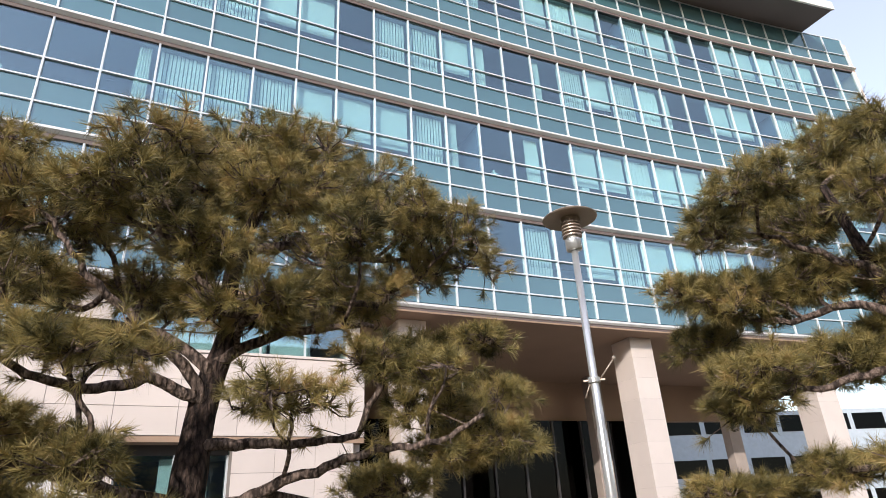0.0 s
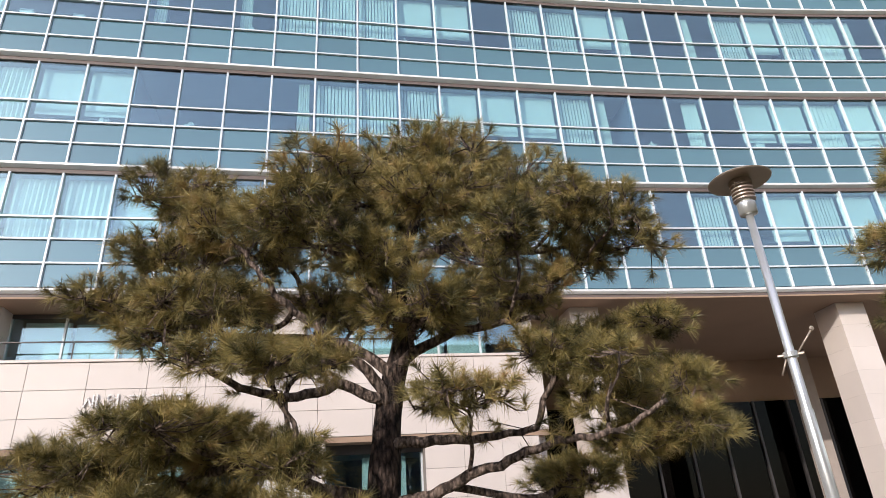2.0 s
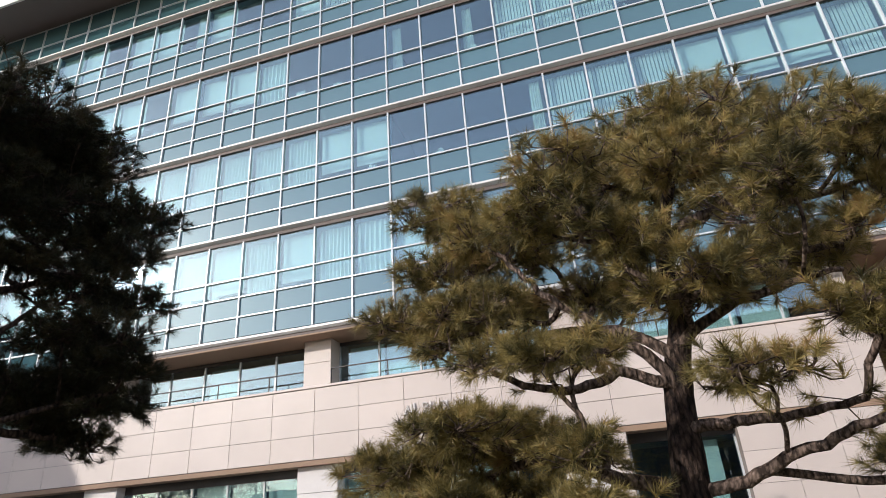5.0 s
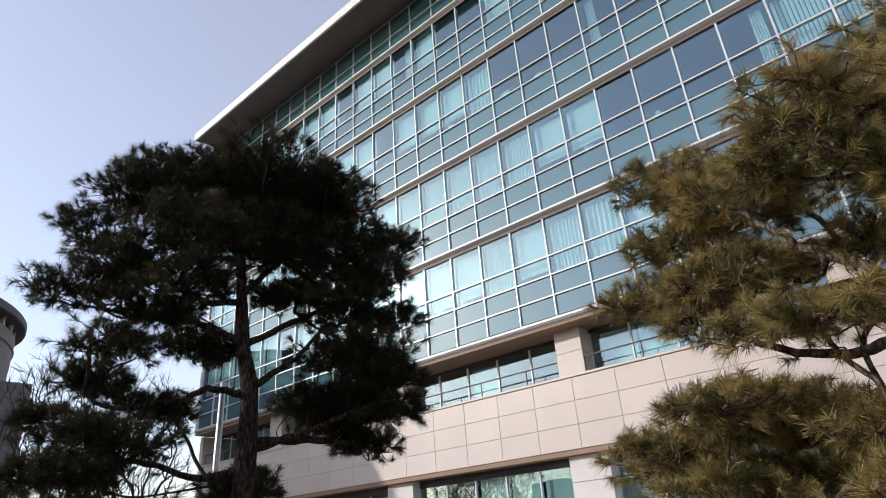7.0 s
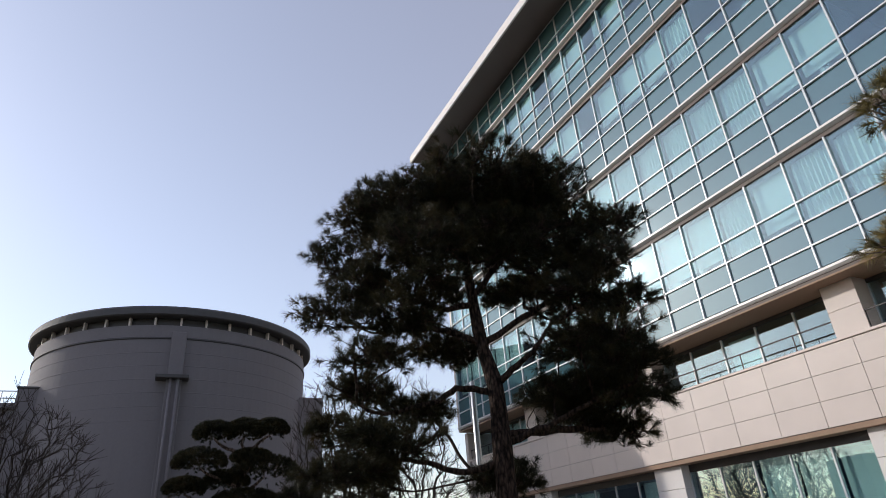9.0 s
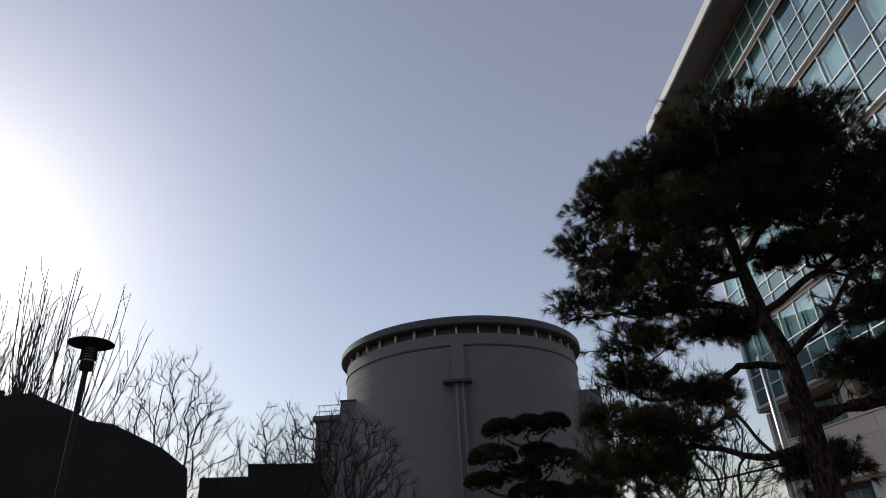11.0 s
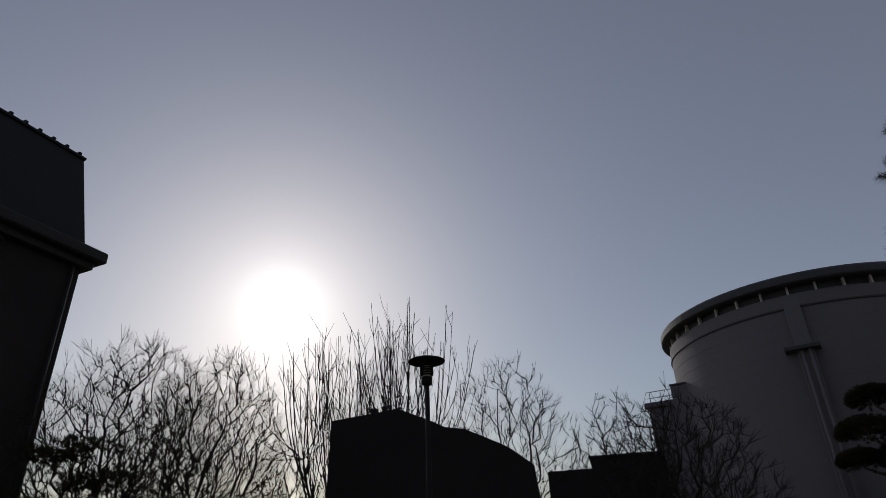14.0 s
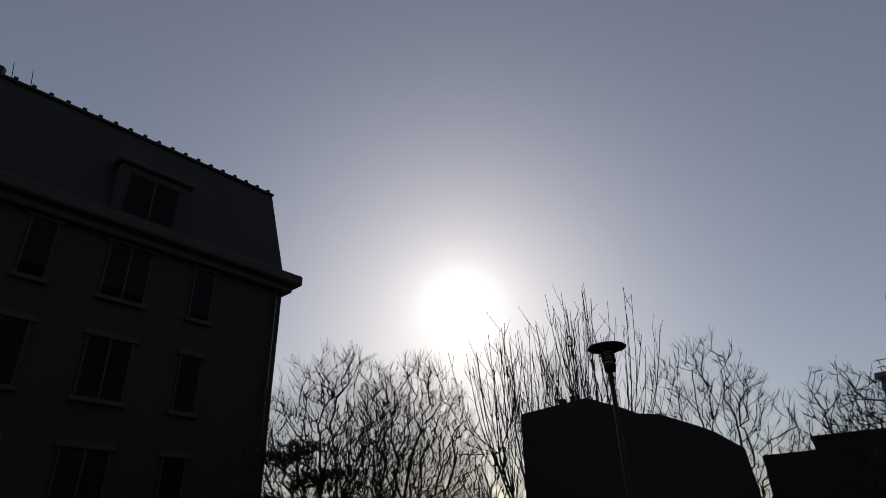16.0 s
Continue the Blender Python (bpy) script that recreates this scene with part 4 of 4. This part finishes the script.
pine("tall pine with a rounded crown, needles coloured as in shade", (-7.5, 4.97), 56.5,
     [(0.18, 7.32, 1.25, 0.52), (-1.15, 6.98, 0.92, 0.52), (1.19, 6.85, 0.8, 0.58), (-2.01, 6.72, 0.56, 0.48), (-2.35, 6.01, 0.54, 0.42),
      (-2.44, 5.12, 0.6, 0.38), (-1.01, 6.16, 0.98, 0.48), (0.31, 6.11, 1.02, 0.52), (1.51, 6.07, 0.78, 0.52), (2.22, 6.19, 0.42, 0.3),
      (-1.43, 5.01, 0.65, 0.32), (1.44, 5.08, 0.65, 0.28), (-0.75, 4.38, 0.62, 0.2), (1.65, 4.32, 0.88, 0.3), (1.99, 3.89, 0.68, 0.28),
      (1.73, 2.98, 0.52, 0.22), (1.03, 3.60, 0.66, 0.2), (-1.99, 3.89, 0.48, 0.2), (-1.58, 3.03, 0.85, 0.32), (-2.17, 2.69, 0.75, 0.26), (0.0, 2.44, 0.55, 0.24), (0.5, 6.6, 0.9, 0.5)]
     + [(-1.2, 3.5, 0.5, 0.2), (-2.35, 3.3, 0.45, 0.2), (1.6, 3.4, 0.6, 0.2), (-1.9, 4.4, 0.5, 0.22), (-1.5, 7.0, 0.72, 0.4), (-0.6, 7.28, 0.7, 0.36), (-1.9, 5.5, 0.6, 0.32), (-0.8, 5.5, 0.6, 0.26), (1.95, 5.6, 0.55, 0.3), (1.0, 5.5, 0.55, 0.26), (2.2, 4.9, 0.4, 0.2), (0.35, 5.2, 0.45, 0.2), (2.2, 3.5, 0.45, 0.2), (1.0, 7.15, 0.6, 0.35)],
     [(0.06, -0.2), (0.03, 1.2), (0.02, 2.29), (0.02, 3.69), (-0.11, 4.35), (-0.18, 5.05), (-0.26, 6.18), (-0.2, 6.9)], 0.18,
     [(0.5, (-0.11, 4.42), (-0.7, 4.7), (-1.15, 4.78), (-1.6, 4.75), (-2.2, 5.0)),
      (-0.5, (0.0, 3.66), (-0.48, 3.77), (-0.91, 3.6), (-1.68, 3.5), (-2.1, 3.7)),
      (-0.3, (0.02, 3.75), (0.24, 3.94), (0.61, 4.2), (1.03, 4.67)),
      (0.4, (-0.1, 4.4), (0.42, 4.68), (0.9, 4.96), (1.77, 5.4)),
      (-0.4, (-0.18, 5.1), (-0.71, 5.06), (-1.38, 5.43), (-1.88, 5.95)),
      (-0.6, (0.03, 2.9), (0.7, 3.11), (1.35, 3.39), (2.03, 3.62)),
      (0.3, (0.02, 3.05), (0.57, 3.05), (1.45, 3.01)),
      (0.3, (-0.18, 5.2), (0.37, 5.79), (1.1, 6.19), (1.57, 6.6)),
      (0.5, (-0.22, 5.9), (-0.89, 6.42), (-1.83, 6.9)),
      (-0.3, (0.02, 2.7), (-0.51, 2.58), (-1.23, 2.8), (-1.92, 2.8))],
     8, M["shadedneedles"], 2.7, 1.55, 0.15, 0.9)
pine("garden pine with yellowish green needles beside a lamp post", (6.29, 3.07), -64.0,
     [(-0.5, 4.93, 0.48, 0.36), (0.41, 5.08, 0.42, 0.36), (-1.08, 4.61, 0.33, 0.3), (-0.24, 4.33, 0.49, 0.34), (0.61, 4.51, 0.4, 0.45),
      (-1.54, 3.87, 0.33, 0.25), (-0.99, 3.66, 0.5, 0.32), (-0.25, 3.67, 0.48, 0.3), (0.5, 3.61, 0.4, 0.3), (-1.46, 3.24, 0.32, 0.25),
      (-0.96, 2.83, 0.52, 0.25), (-0.23, 2.81, 0.45, 0.28), (0.4, 2.99, 0.4, 0.3), (-1.26, 2.52, 0.28, 0.14), (0.87, 5.24, 0.3, 0.26),
      (-1.52, 1.7, 0.47, 0.14), (-0.51, 1.82, 0.36, 0.16), (0.2, 1.88, 0.3, 0.2)],
     [(0.1, -0.2), (0.2, 1.0), (0.42, 2.0), (0.45, 3.0), (0.3, 3.9), (0.15, 4.7)], 0.17,
     [(-0.3, (0.44, 2.6), (0.1, 2.7), (-0.4, 2.62), (-0.95, 2.6)),
      (0.3, (0.44, 3.2), (0.0, 3.4), (-0.6, 3.35), (-1.2, 3.6)),
      (-0.3, (0.35, 3.7), (-0.1, 4.0), (-0.6, 4.4))],
     15, M["needles"], 2.0, 2.0, 0.15, 0.9)


def bare_tree(label, x, y, height, radius, seed, tips=700, fork=0.2, balance=0.42, bend=0.035, girth=0.0042, droop=0.6, leaves=0):
    """A leafless tree: a short trunk, limbs that fan out to a rounded crown and fork down to fine twigs."""
    r = random.Random(seed)
    tree = thing("bare_tree", label, "tree", pose(x, y, 0), "leafless trees")
    growth = Growth(seed, 40000)
    foot = height * fork
    trunk = polyline([(0, 0, -0.1), (r.gauss(0, 0.05), r.gauss(0, 0.05), foot * 0.5), (r.gauss(0, 0.08), r.gauss(0, 0.08), foot)], 7)
    growth.chain(trunk)
    goals = []
    for _ in range(tips):
        a, e = r.uniform(0, 2 * math.pi), math.asin(r.uniform(-0.08, 1.0))
        q = r.random() ** 0.33 * (1 + 0.03 * math.sin(3 * a + seed) + 0.03 * math.sin(5 * e + 2 * a))
        goals.append(Vector((radius * q * math.cos(a) * math.cos(e), radius * q * math.sin(a) * math.cos(e), foot * 1.1 + (height - foot * 1.1) * q * math.sin(e))))
    for g in sorted(goals, key=lambda p: (p - trunk[-1]).length):
        growth.reach(g, balance, bend, 0.35, droop, 4)
    size = growth.girths(girth, 0.45)
    tube("trunk", trunk, [max(size[6], 0.06) * (1.25 - 0.04 * i) for i in range(7)], 10, M["barebark"], tree)
    tw_v, tw_f = branch_tubes(growth, size, 1, 0.03, tree, M["barebark"], 0.11)
    for ids in growth.chains[1:]:
        p = Vector(growth.at[ids[-1]])
        d = (p - Vector(growth.at[ids[-2]])).normalized()
        out = Vector((p.x / radius, p.y / radius, 0.5)) * 0.5
        for _ in range(4):
            w = (d + out + Vector((r.gauss(0, 0.42), r.gauss(0, 0.42), r.gauss(0.1, 0.4)))).normalized()
            s = p.lerp(Vector(growth.at[ids[-2]]), r.random() * 0.8)
            tube_data([s, s + w * r.uniform(0.15, 0.5)], [girth * 0.85, girth * 0.55], 3, tw_v, tw_f)
    tw = raw("twig_tangle", tw_v, tw_f, M["barebark"], tree, "fine bare twigs")
    tw["kind"] = "stuff"
    if leaves:
        lv, lf = [], []
        for _ in range(leaves):
            p = Vector(growth.at[growth.chains[r.randint(1, len(growth.chains) - 1)][-1]])
            u = Vector((r.gauss(0, 1), r.gauss(0, 1), r.gauss(0, 1))).normalized() * r.uniform(0.03, 0.06)
            w = Vector((r.gauss(0, 1), r.gauss(0, 1), -1)).normalized() * r.uniform(0.05, 0.1)
            k = len(lv)
            lv += [p, p + u + w * 0.5, p + w, p - u + w * 0.45]
            lf.append((k, k + 1, k + 2, k + 3))
        lo = raw("dry_leaves", lv, lf, M["shed"], tree, "a few withered brown leaves")
        lo["kind"] = "stuff"
    return tree


def pollard_tree(label, x, y, height, radius, seed, shoots=12):
    """A cut-back tree: stout limbs end in knuckles from which long straight shoots rise."""
    r = random.Random(seed)
    tree = thing("bare_tree", label, "tree", pose(x, y, 0), "leafless trees")
    fork = Vector((0, 0, height * 0.24))
    tube("trunk", polyline([(0, 0, -0.1), (0.04, 0.02, fork.z * 0.5), fork], 6), [0.19, 0.17, 0.16, 0.15, 0.15, 0.14], 10, M["barebark"], tree)
    tw_v, tw_f = [], []
    for k in range(8):
        a = (k + r.uniform(-0.3, 0.3)) * 2 * math.pi / 8
        out = radius * r.uniform(0.05, 0.4)
        knuckle = Vector((math.cos(a) * out, math.sin(a) * out, height * r.uniform(0.3, 0.5)))
        tube("limb", polyline([fork, fork.lerp(knuckle, 0.5) + Vector((math.cos(a), math.sin(a), -0.3)) * 0.2, knuckle], 7), [0.075 - 0.006 * i for i in range(7)], 8, M["barebark"], tree)
        for _ in range(shoots):
            b = r.uniform(0, 2 * math.pi)
            lean = radius * r.uniform(0.1, 0.85)
            tip = Vector((knuckle.x + math.cos(b) * lean, knuckle.y + math.sin(b) * lean, height * (r.uniform(0.72, 1.0) - 0.22 * abs(lean) / radius)))
            mid = knuckle.lerp(tip, 0.45) + Vector((math.cos(b), math.sin(b), -0.35)) * 0.2 * max(0.3, lean)
            path = polyline([knuckle, mid, tip], 8)
            tube_data(path, [0.024 - 0.0021 * i for i in range(8)], 4, tw_v, tw_f)
            for _ in range(r.randint(3, 7)):
                s = path[r.randint(2, 6)]
                w = ((tip - mid).normalized() + Vector((r.gauss(0, 0.4), r.gauss(0, 0.4), 0.1))).normalized()
                e = s + w * r.uniform(0.4, 1.5)
                tube_data([s, s.lerp(e, 0.5) + Vector((r.gauss(0, 0.03), r.gauss(0, 0.03), -0.03)), e], [0.013, 0.011, 0.008], 3, tw_v, tw_f)
    tw = raw("twig_tangle", tw_v, tw_f, M["barebark"], tree, "long upright shoots")
    tw["kind"] = "stuff"
    return tree


def polar(az, d):
    return -d * math.sin(radians(az)), d * math.cos(radians(az))


DENSE = "dense bare tree with a rounded mass of fine twigs"
bare_tree(DENSE, *polar(144.8, 18.0), 7.6, 3.0, 21, 3000, 0.12, 0.5, 0.014, 0.0068)
bare_tree(DENSE, *polar(137.6, 19.5), 7.85, 2.75, 22, 3200, 0.12, 0.5, 0.014, 0.0068)
pollard_tree("pollarded bare tree with long upright shoots", *polar(120.9, 26.0), 13.1, 3.2, 23)
pollard_tree("pollarded bare tree with long upright shoots", *polar(127.2, 25.5), 11.8, 3.4, 24, 10)
bare_tree("bare spreading tree with a few dry leaves", *polar(111.0, 26.0), 9.7, 3.5, 25, 1150, 0.2, 0.5, 0.03, 0.009, 0.5, 80)
bare_tree("bare spreading tree with dark crooked twigs", *polar(101.6, 29.5), 8.8, 2.9, 26, 760, 0.2, 0.4, 0.05, 0.0115, 0.2)
bare_tree("bare spreading tree beside the drum building", *polar(96.8, 18.5), 5.9, 2.7, 27, 1100, 0.18, 0.35, 0.05, 0.0085, 0.2)
bare_tree("low bare shrub between taller trees", *polar(130.8, 23.0), 5.6, 1.9, 30, 700, 0.06, 0.75, 0.02, 0.009)
bare_tree("bare tree standing behind the tall pine", *polar(71.0, 24.0), 8.4, 2.4, 28, 900, 0.2, 0.45, 0.04, 0.0095)
bare_tree("bare tree standing behind the tall pine", *polar(65.5, 22.0), 7.4, 2.3, 29, 900, 0.2, 0.45, 0.04, 0.0095)


def cloud_pine(x, y, facing):
    """A cloud-pruned garden pine: flat pads on bent limbs."""
    tree = thing("cloud_pruned_pine", "cloud-pruned pine with flat rounded pads coloured as in shade", "tree", pose(x, y, 0, 0, 0, facing))
    gen = np.random.default_rng(5)
    r = random.Random(5)
    k = math.hypot(x, y)
    tube("trunk", [(0.1, 0, -0.1), (0.25, 0, 0.8), (0.1, 0.1, 1.6), (-0.05, 0, 2.6), (0.05, 0, 3.4), (0.2, 0, 4.2)], [0.13, 0.11, 0.1, 0.085, 0.07, 0.05], 9, M["shadedbark"], tree)
    places, axes = [], []
    for u, h, hw, hh in ((-0.59, 4.56, 0.45, 0.27), (0.11, 4.6, 0.42, 0.27), (0.70, 4.57, 0.4, 0.25), (-0.85, 3.85, 0.56, 0.3), (0.3, 3.95, 0.45, 0.2), (0.62, 3.64, 0.72, 0.34), (-0.25, 3.45, 0.5, 0.24), (-1.12, 3.3, 0.42, 0.22), (0.2, 3.0, 0.7, 0.22), (0.9, 2.9, 0.5, 0.2)):
        c = Vector((u, r.uniform(-0.3, 0.3), h))
        a = Vector((0.05, 0, h - 0.6))
        tube("limb", spline(a, c - Vector((0, 0, 0.12)), 0.0, 0.05, r, 7), [0.05, 0.045, 0.042, 0.04, 0.035, 0.03, 0.02], 6, M["limb"], tree)
        for _ in range(640):
            v = Vector((r.gauss(0, 1), r.gauss(0, 1), abs(r.gauss(0, 1)) - 0.3)).normalized()
            places.append(c + Vector((v.x * hw, v.y * hw * 0.8, v.z * hh)))
            axes.append(v + Vector((0, 0, 0.4)))
    v, f = needles(np.array(places), np.array(axes), 26, 0.062, 0.016, gen)
    blades("crown", v, f, M["shadedneedles"], tree, "clipped needle pads, shade put into their colour")


x, y = polar(79.6, 16.0)
cloud_pine(x, y, 79.5)
pine("low pine at the foot of the brick building, coloured as in shade", (polar(148.0, 16.0)), 148.0,
     [(0.25, 4.35, 0.45, 0.2), (-0.5, 4.1, 0.55, 0.22), (0.6, 3.6, 0.6, 0.22), (-0.8, 3.1, 0.7, 0.25), (0.9, 2.9, 0.7, 0.25), (0.0, 2.9, 0.6, 0.25)],
     [(0.0, -0.2), (0.05, 1.5), (0.1, 3.6)], 0.10, [], 31, M["shadedneedles"], 1.2, 0.8)
pine("young pine low behind the tall pine, coloured as in shade", (polar(71.0, 14.0)), 71.0,
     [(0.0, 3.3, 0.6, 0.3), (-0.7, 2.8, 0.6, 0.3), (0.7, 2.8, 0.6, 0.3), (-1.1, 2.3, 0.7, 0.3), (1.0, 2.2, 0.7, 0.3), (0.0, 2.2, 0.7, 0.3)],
     [(0.0, -0.2), (0.05, 1.5), (0.1, 3.0)], 0.09, [], 33, M["shadedneedles"], 1.3, 0.8)

# ---- round drum building ----
DD = 45.0
dx, dy = polar(85.2, DD)
drum = thing("drum_building", "round grey concrete hall with an overhanging roof rim", "building", pose(dx, dy, 0, 0, 0, 85.2))
R1 = 8.45
seg = 96
part("wall", lathe([(R1, 0), (R1, 14.38)], seg), M["concrete"], drum)
part("clerestory", lathe([(R1 - 0.3, 14.38), (R1 - 0.3, 14.86)], seg), M["dark"], drum, "dark recessed window strip under the rim")
RIM_POST = mesh_of("rim_post", box(-0.055, 0.055, -0.1, 0.1, 14.382, 14.87), M["stone"])
for k in range(38):
    t = 2 * math.pi * (k + 0.4) / 38
    shared("rim_post", RIM_POST, pose((R1 - 0.15) * math.cos(t), (R1 - 0.15) * math.sin(t), 0, 0, 0, math.degrees(t) + 90), drum)
part("roof_rim", lathe([(R1 - 0.3, 14.87), (R1 + 0.36, 14.88), (R1 + 0.44, 14.94), (R1 + 0.44, 15.3), (R1 + 0.35, 15.42), (0.5, 15.75)], seg), M["drumroof"], drum, "dark overhanging roof rim")
for z in (9.0, 9.75, 10.5, 11.25, 12.0, 12.75):
    part("panel_joint", lathe([(R1 + 0.004, z), (R1 + 0.012, z + 0.01), (R1 + 0.012, z + 0.03), (R1 + 0.004, z + 0.04)], seg), M["concrete"], drum)
part("string_course", lathe([(R1 + 0.01, 13.55), (R1 + 0.07, 13.58), (R1 + 0.07, 13.66), (R1 + 0.01, 13.69)], seg), M["drumroof"], drum)
part("pilaster", box(-0.55, 0.25, -R1 - 0.35, -R1 + 0.3, 0, 13.9, 0.03), M["concrete"], drum)
part("hopper", box(-1.1, 0.6, -R1 - 0.75, -R1 + 0.2, 11.15, 11.35, 0.02), M["drumroof"], drum)
for u in (-0.32, 0.05):
    part("downpipe", lathe([(0.08, 0), (0.08, 11.15)], 10, None, u, -R1 - 0.5), M["concrete"], drum, smooth=True)
part("stair_block", box(-8.15, -4.6, -4.5, 4, 0, 11.5, 0.03), M["concrete"], drum)
part("coping", box(-8.2, -4.6, -4.55, 4, 11.502, 11.62, 0.02), M["drumroof"], drum)
part("side_block", box(-9.85, -8.152, -4.0, 4, 0, 10.4), M["concrete"], drum)
part("coping", box(-10.05, -8.152, -4.25, 4, 10.402, 10.75, 0.05), M["concrete"], drum)
part("side_block", box(6.5, 9.3, -3.5, 5, 0, 11.6, 0.03), M["concrete"], drum)
for z in (11.1, 11.5):
    tube("roof_rail", [(-9.9, -3.8, z), (-8.2, -3.8, z)], [0.03, 0.03], 6, M["steel"], drum)
for u in (-9.7, -9.0):
    tube("rail_post", [(u, -3.8, 10.74), (u, -3.8, 11.5)], [0.03, 0.03], 6, M["steel"], drum)

# ---- low pavilion and wall ----
px, py = polar(118.1, 20.0)
# body and caps use the darkened brown, a silhouette made by colour
pav = thing("pavilion", "low pavilion with a bent pitched roof, darkened as if backlit", "pavilion", pose(px, py, 0, 0, 0, 118.1))
outline = [(-3.35, 0.0), (-3.24, 6.0), (-1.08, 6.33), (-0.1, 5.95), (0.42, 5.7), (1.05, 5.62), (2.07, 5.18), (2.45, 5.0), (3.2, 4.45), (3.32, 3.3), (3.4, 0.0)]
verts = [(u, 0.0, z) for u, z in outline] + [(u, 3.0, z) for u, z in outline]
n = len(outline)
faces = [tuple(range(n)), tuple(range(2 * n - 1, n - 1, -1))] + [(i, i + n, (i + 1) % n + n, (i + 1) % n) for i in range(n)]
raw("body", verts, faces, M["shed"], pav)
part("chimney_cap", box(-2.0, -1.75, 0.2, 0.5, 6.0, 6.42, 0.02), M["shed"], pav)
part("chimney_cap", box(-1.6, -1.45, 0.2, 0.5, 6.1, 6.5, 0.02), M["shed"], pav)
wx, wy = polar(103.2, 24.0)
shed = thing("garden_shed", "low flat-roofed block between bare trees, darkened as if backlit", "shed", pose(wx, wy, 0, 0, 0, 103.2))
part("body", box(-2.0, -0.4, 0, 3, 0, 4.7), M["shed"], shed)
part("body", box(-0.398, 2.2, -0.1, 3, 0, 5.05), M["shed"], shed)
part("coping", box(-0.45, 2.25, -0.15, 3, 5.052, 5.12), M["slate"], shed)

# ---- brick building with a mansard roof ----
# wall, roof, trim and panes all carry the backlight's shade in their colours
mans = thing("mansard_house", "brick building with a steep slate mansard roof, darkened as if backlit", "building", pose(-11.95, -21.06, 0, 0, 0, 2.7))
L = 34.0
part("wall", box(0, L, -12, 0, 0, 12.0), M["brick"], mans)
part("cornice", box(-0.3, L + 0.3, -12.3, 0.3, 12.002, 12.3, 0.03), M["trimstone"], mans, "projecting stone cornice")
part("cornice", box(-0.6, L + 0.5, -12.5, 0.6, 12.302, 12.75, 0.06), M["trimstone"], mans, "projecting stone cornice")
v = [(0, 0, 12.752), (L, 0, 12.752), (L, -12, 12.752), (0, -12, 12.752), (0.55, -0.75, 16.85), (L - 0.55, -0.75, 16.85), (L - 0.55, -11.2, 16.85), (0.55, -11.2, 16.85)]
raw("roof", v, [(0, 1, 5, 4), (1, 2, 6, 5), (2, 3, 7, 6), (3, 0, 4, 7), (4, 5, 6, 7), (3, 2, 1, 0)], M["slate"], mans, "steep slate roof, darkened as if backlit")
part("roof_ridge", box(0.5, L - 0.5, -1.0, -0.66, 16.852, 16.97, 0.02), M["slate"], mans)
RIDGE = mesh_of("ridge_tile", box(-0.07, 0.07, -0.14, 0.14, 0, 0.13, 0.02), M["slate"])
for k in range(58):
    shared("ridge_tile", RIDGE, pose(0.8 + k * 0.56, -0.8, 16.95), mans)
for u in (10.3, 10.9, 12.4):
    tube("aerial", [(u, -1.2, 16.9), (u + 0.15, -1.2, 18.0)], [0.02, 0.012], 5, M["slate"], mans)
part("chimney", box(11.2, 12.3, -1.6, -0.7, 16.9, 17.35, 0.1), M["slate"], mans)
for k in range(11):
    c, half = 3.4 + 2.75 * k, 0.42 if k % 2 == 0 else 0.74
    for z in (3.1, 6.55, 9.9):
        w = part("window", box(c - half, c + half, -0.05, 0.035, z, z + 1.95), M["backlitglass"], mans)
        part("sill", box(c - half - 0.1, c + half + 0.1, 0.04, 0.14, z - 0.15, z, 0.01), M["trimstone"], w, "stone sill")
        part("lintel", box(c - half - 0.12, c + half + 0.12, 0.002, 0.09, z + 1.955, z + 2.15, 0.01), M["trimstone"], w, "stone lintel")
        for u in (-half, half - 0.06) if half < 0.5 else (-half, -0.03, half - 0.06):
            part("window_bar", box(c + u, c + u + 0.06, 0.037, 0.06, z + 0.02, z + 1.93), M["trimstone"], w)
for k in range(4):
    c = 5.9 + 8.25 * k
    dm = part("dormer", box(c - 1.3, c + 1.3, -1.4, 0.1, 12.76, 15.0, 0.05), M["slate"], mans)
    part("hood", box(c - 1.45, c + 1.45, -1.4, 0.25, 15.004, 15.2, 0.05), M["trimstone"], dm, "projecting dormer hood")
    part("pane", box(c - 0.9, c + 0.9, 0.105, 0.12, 13.1, 14.7), M["backlitglass"], dm)
    part("window_bar", box(c - 0.03, c + 0.03, 0.122, 0.15, 13.1, 14.7), M["trimstone"], dm)
part("pipe", lathe([(0.06, 0), (0.06, 12.0)], 10, None, 0.35, 0.12), M["slate"], mans, "thin downpipe", True)
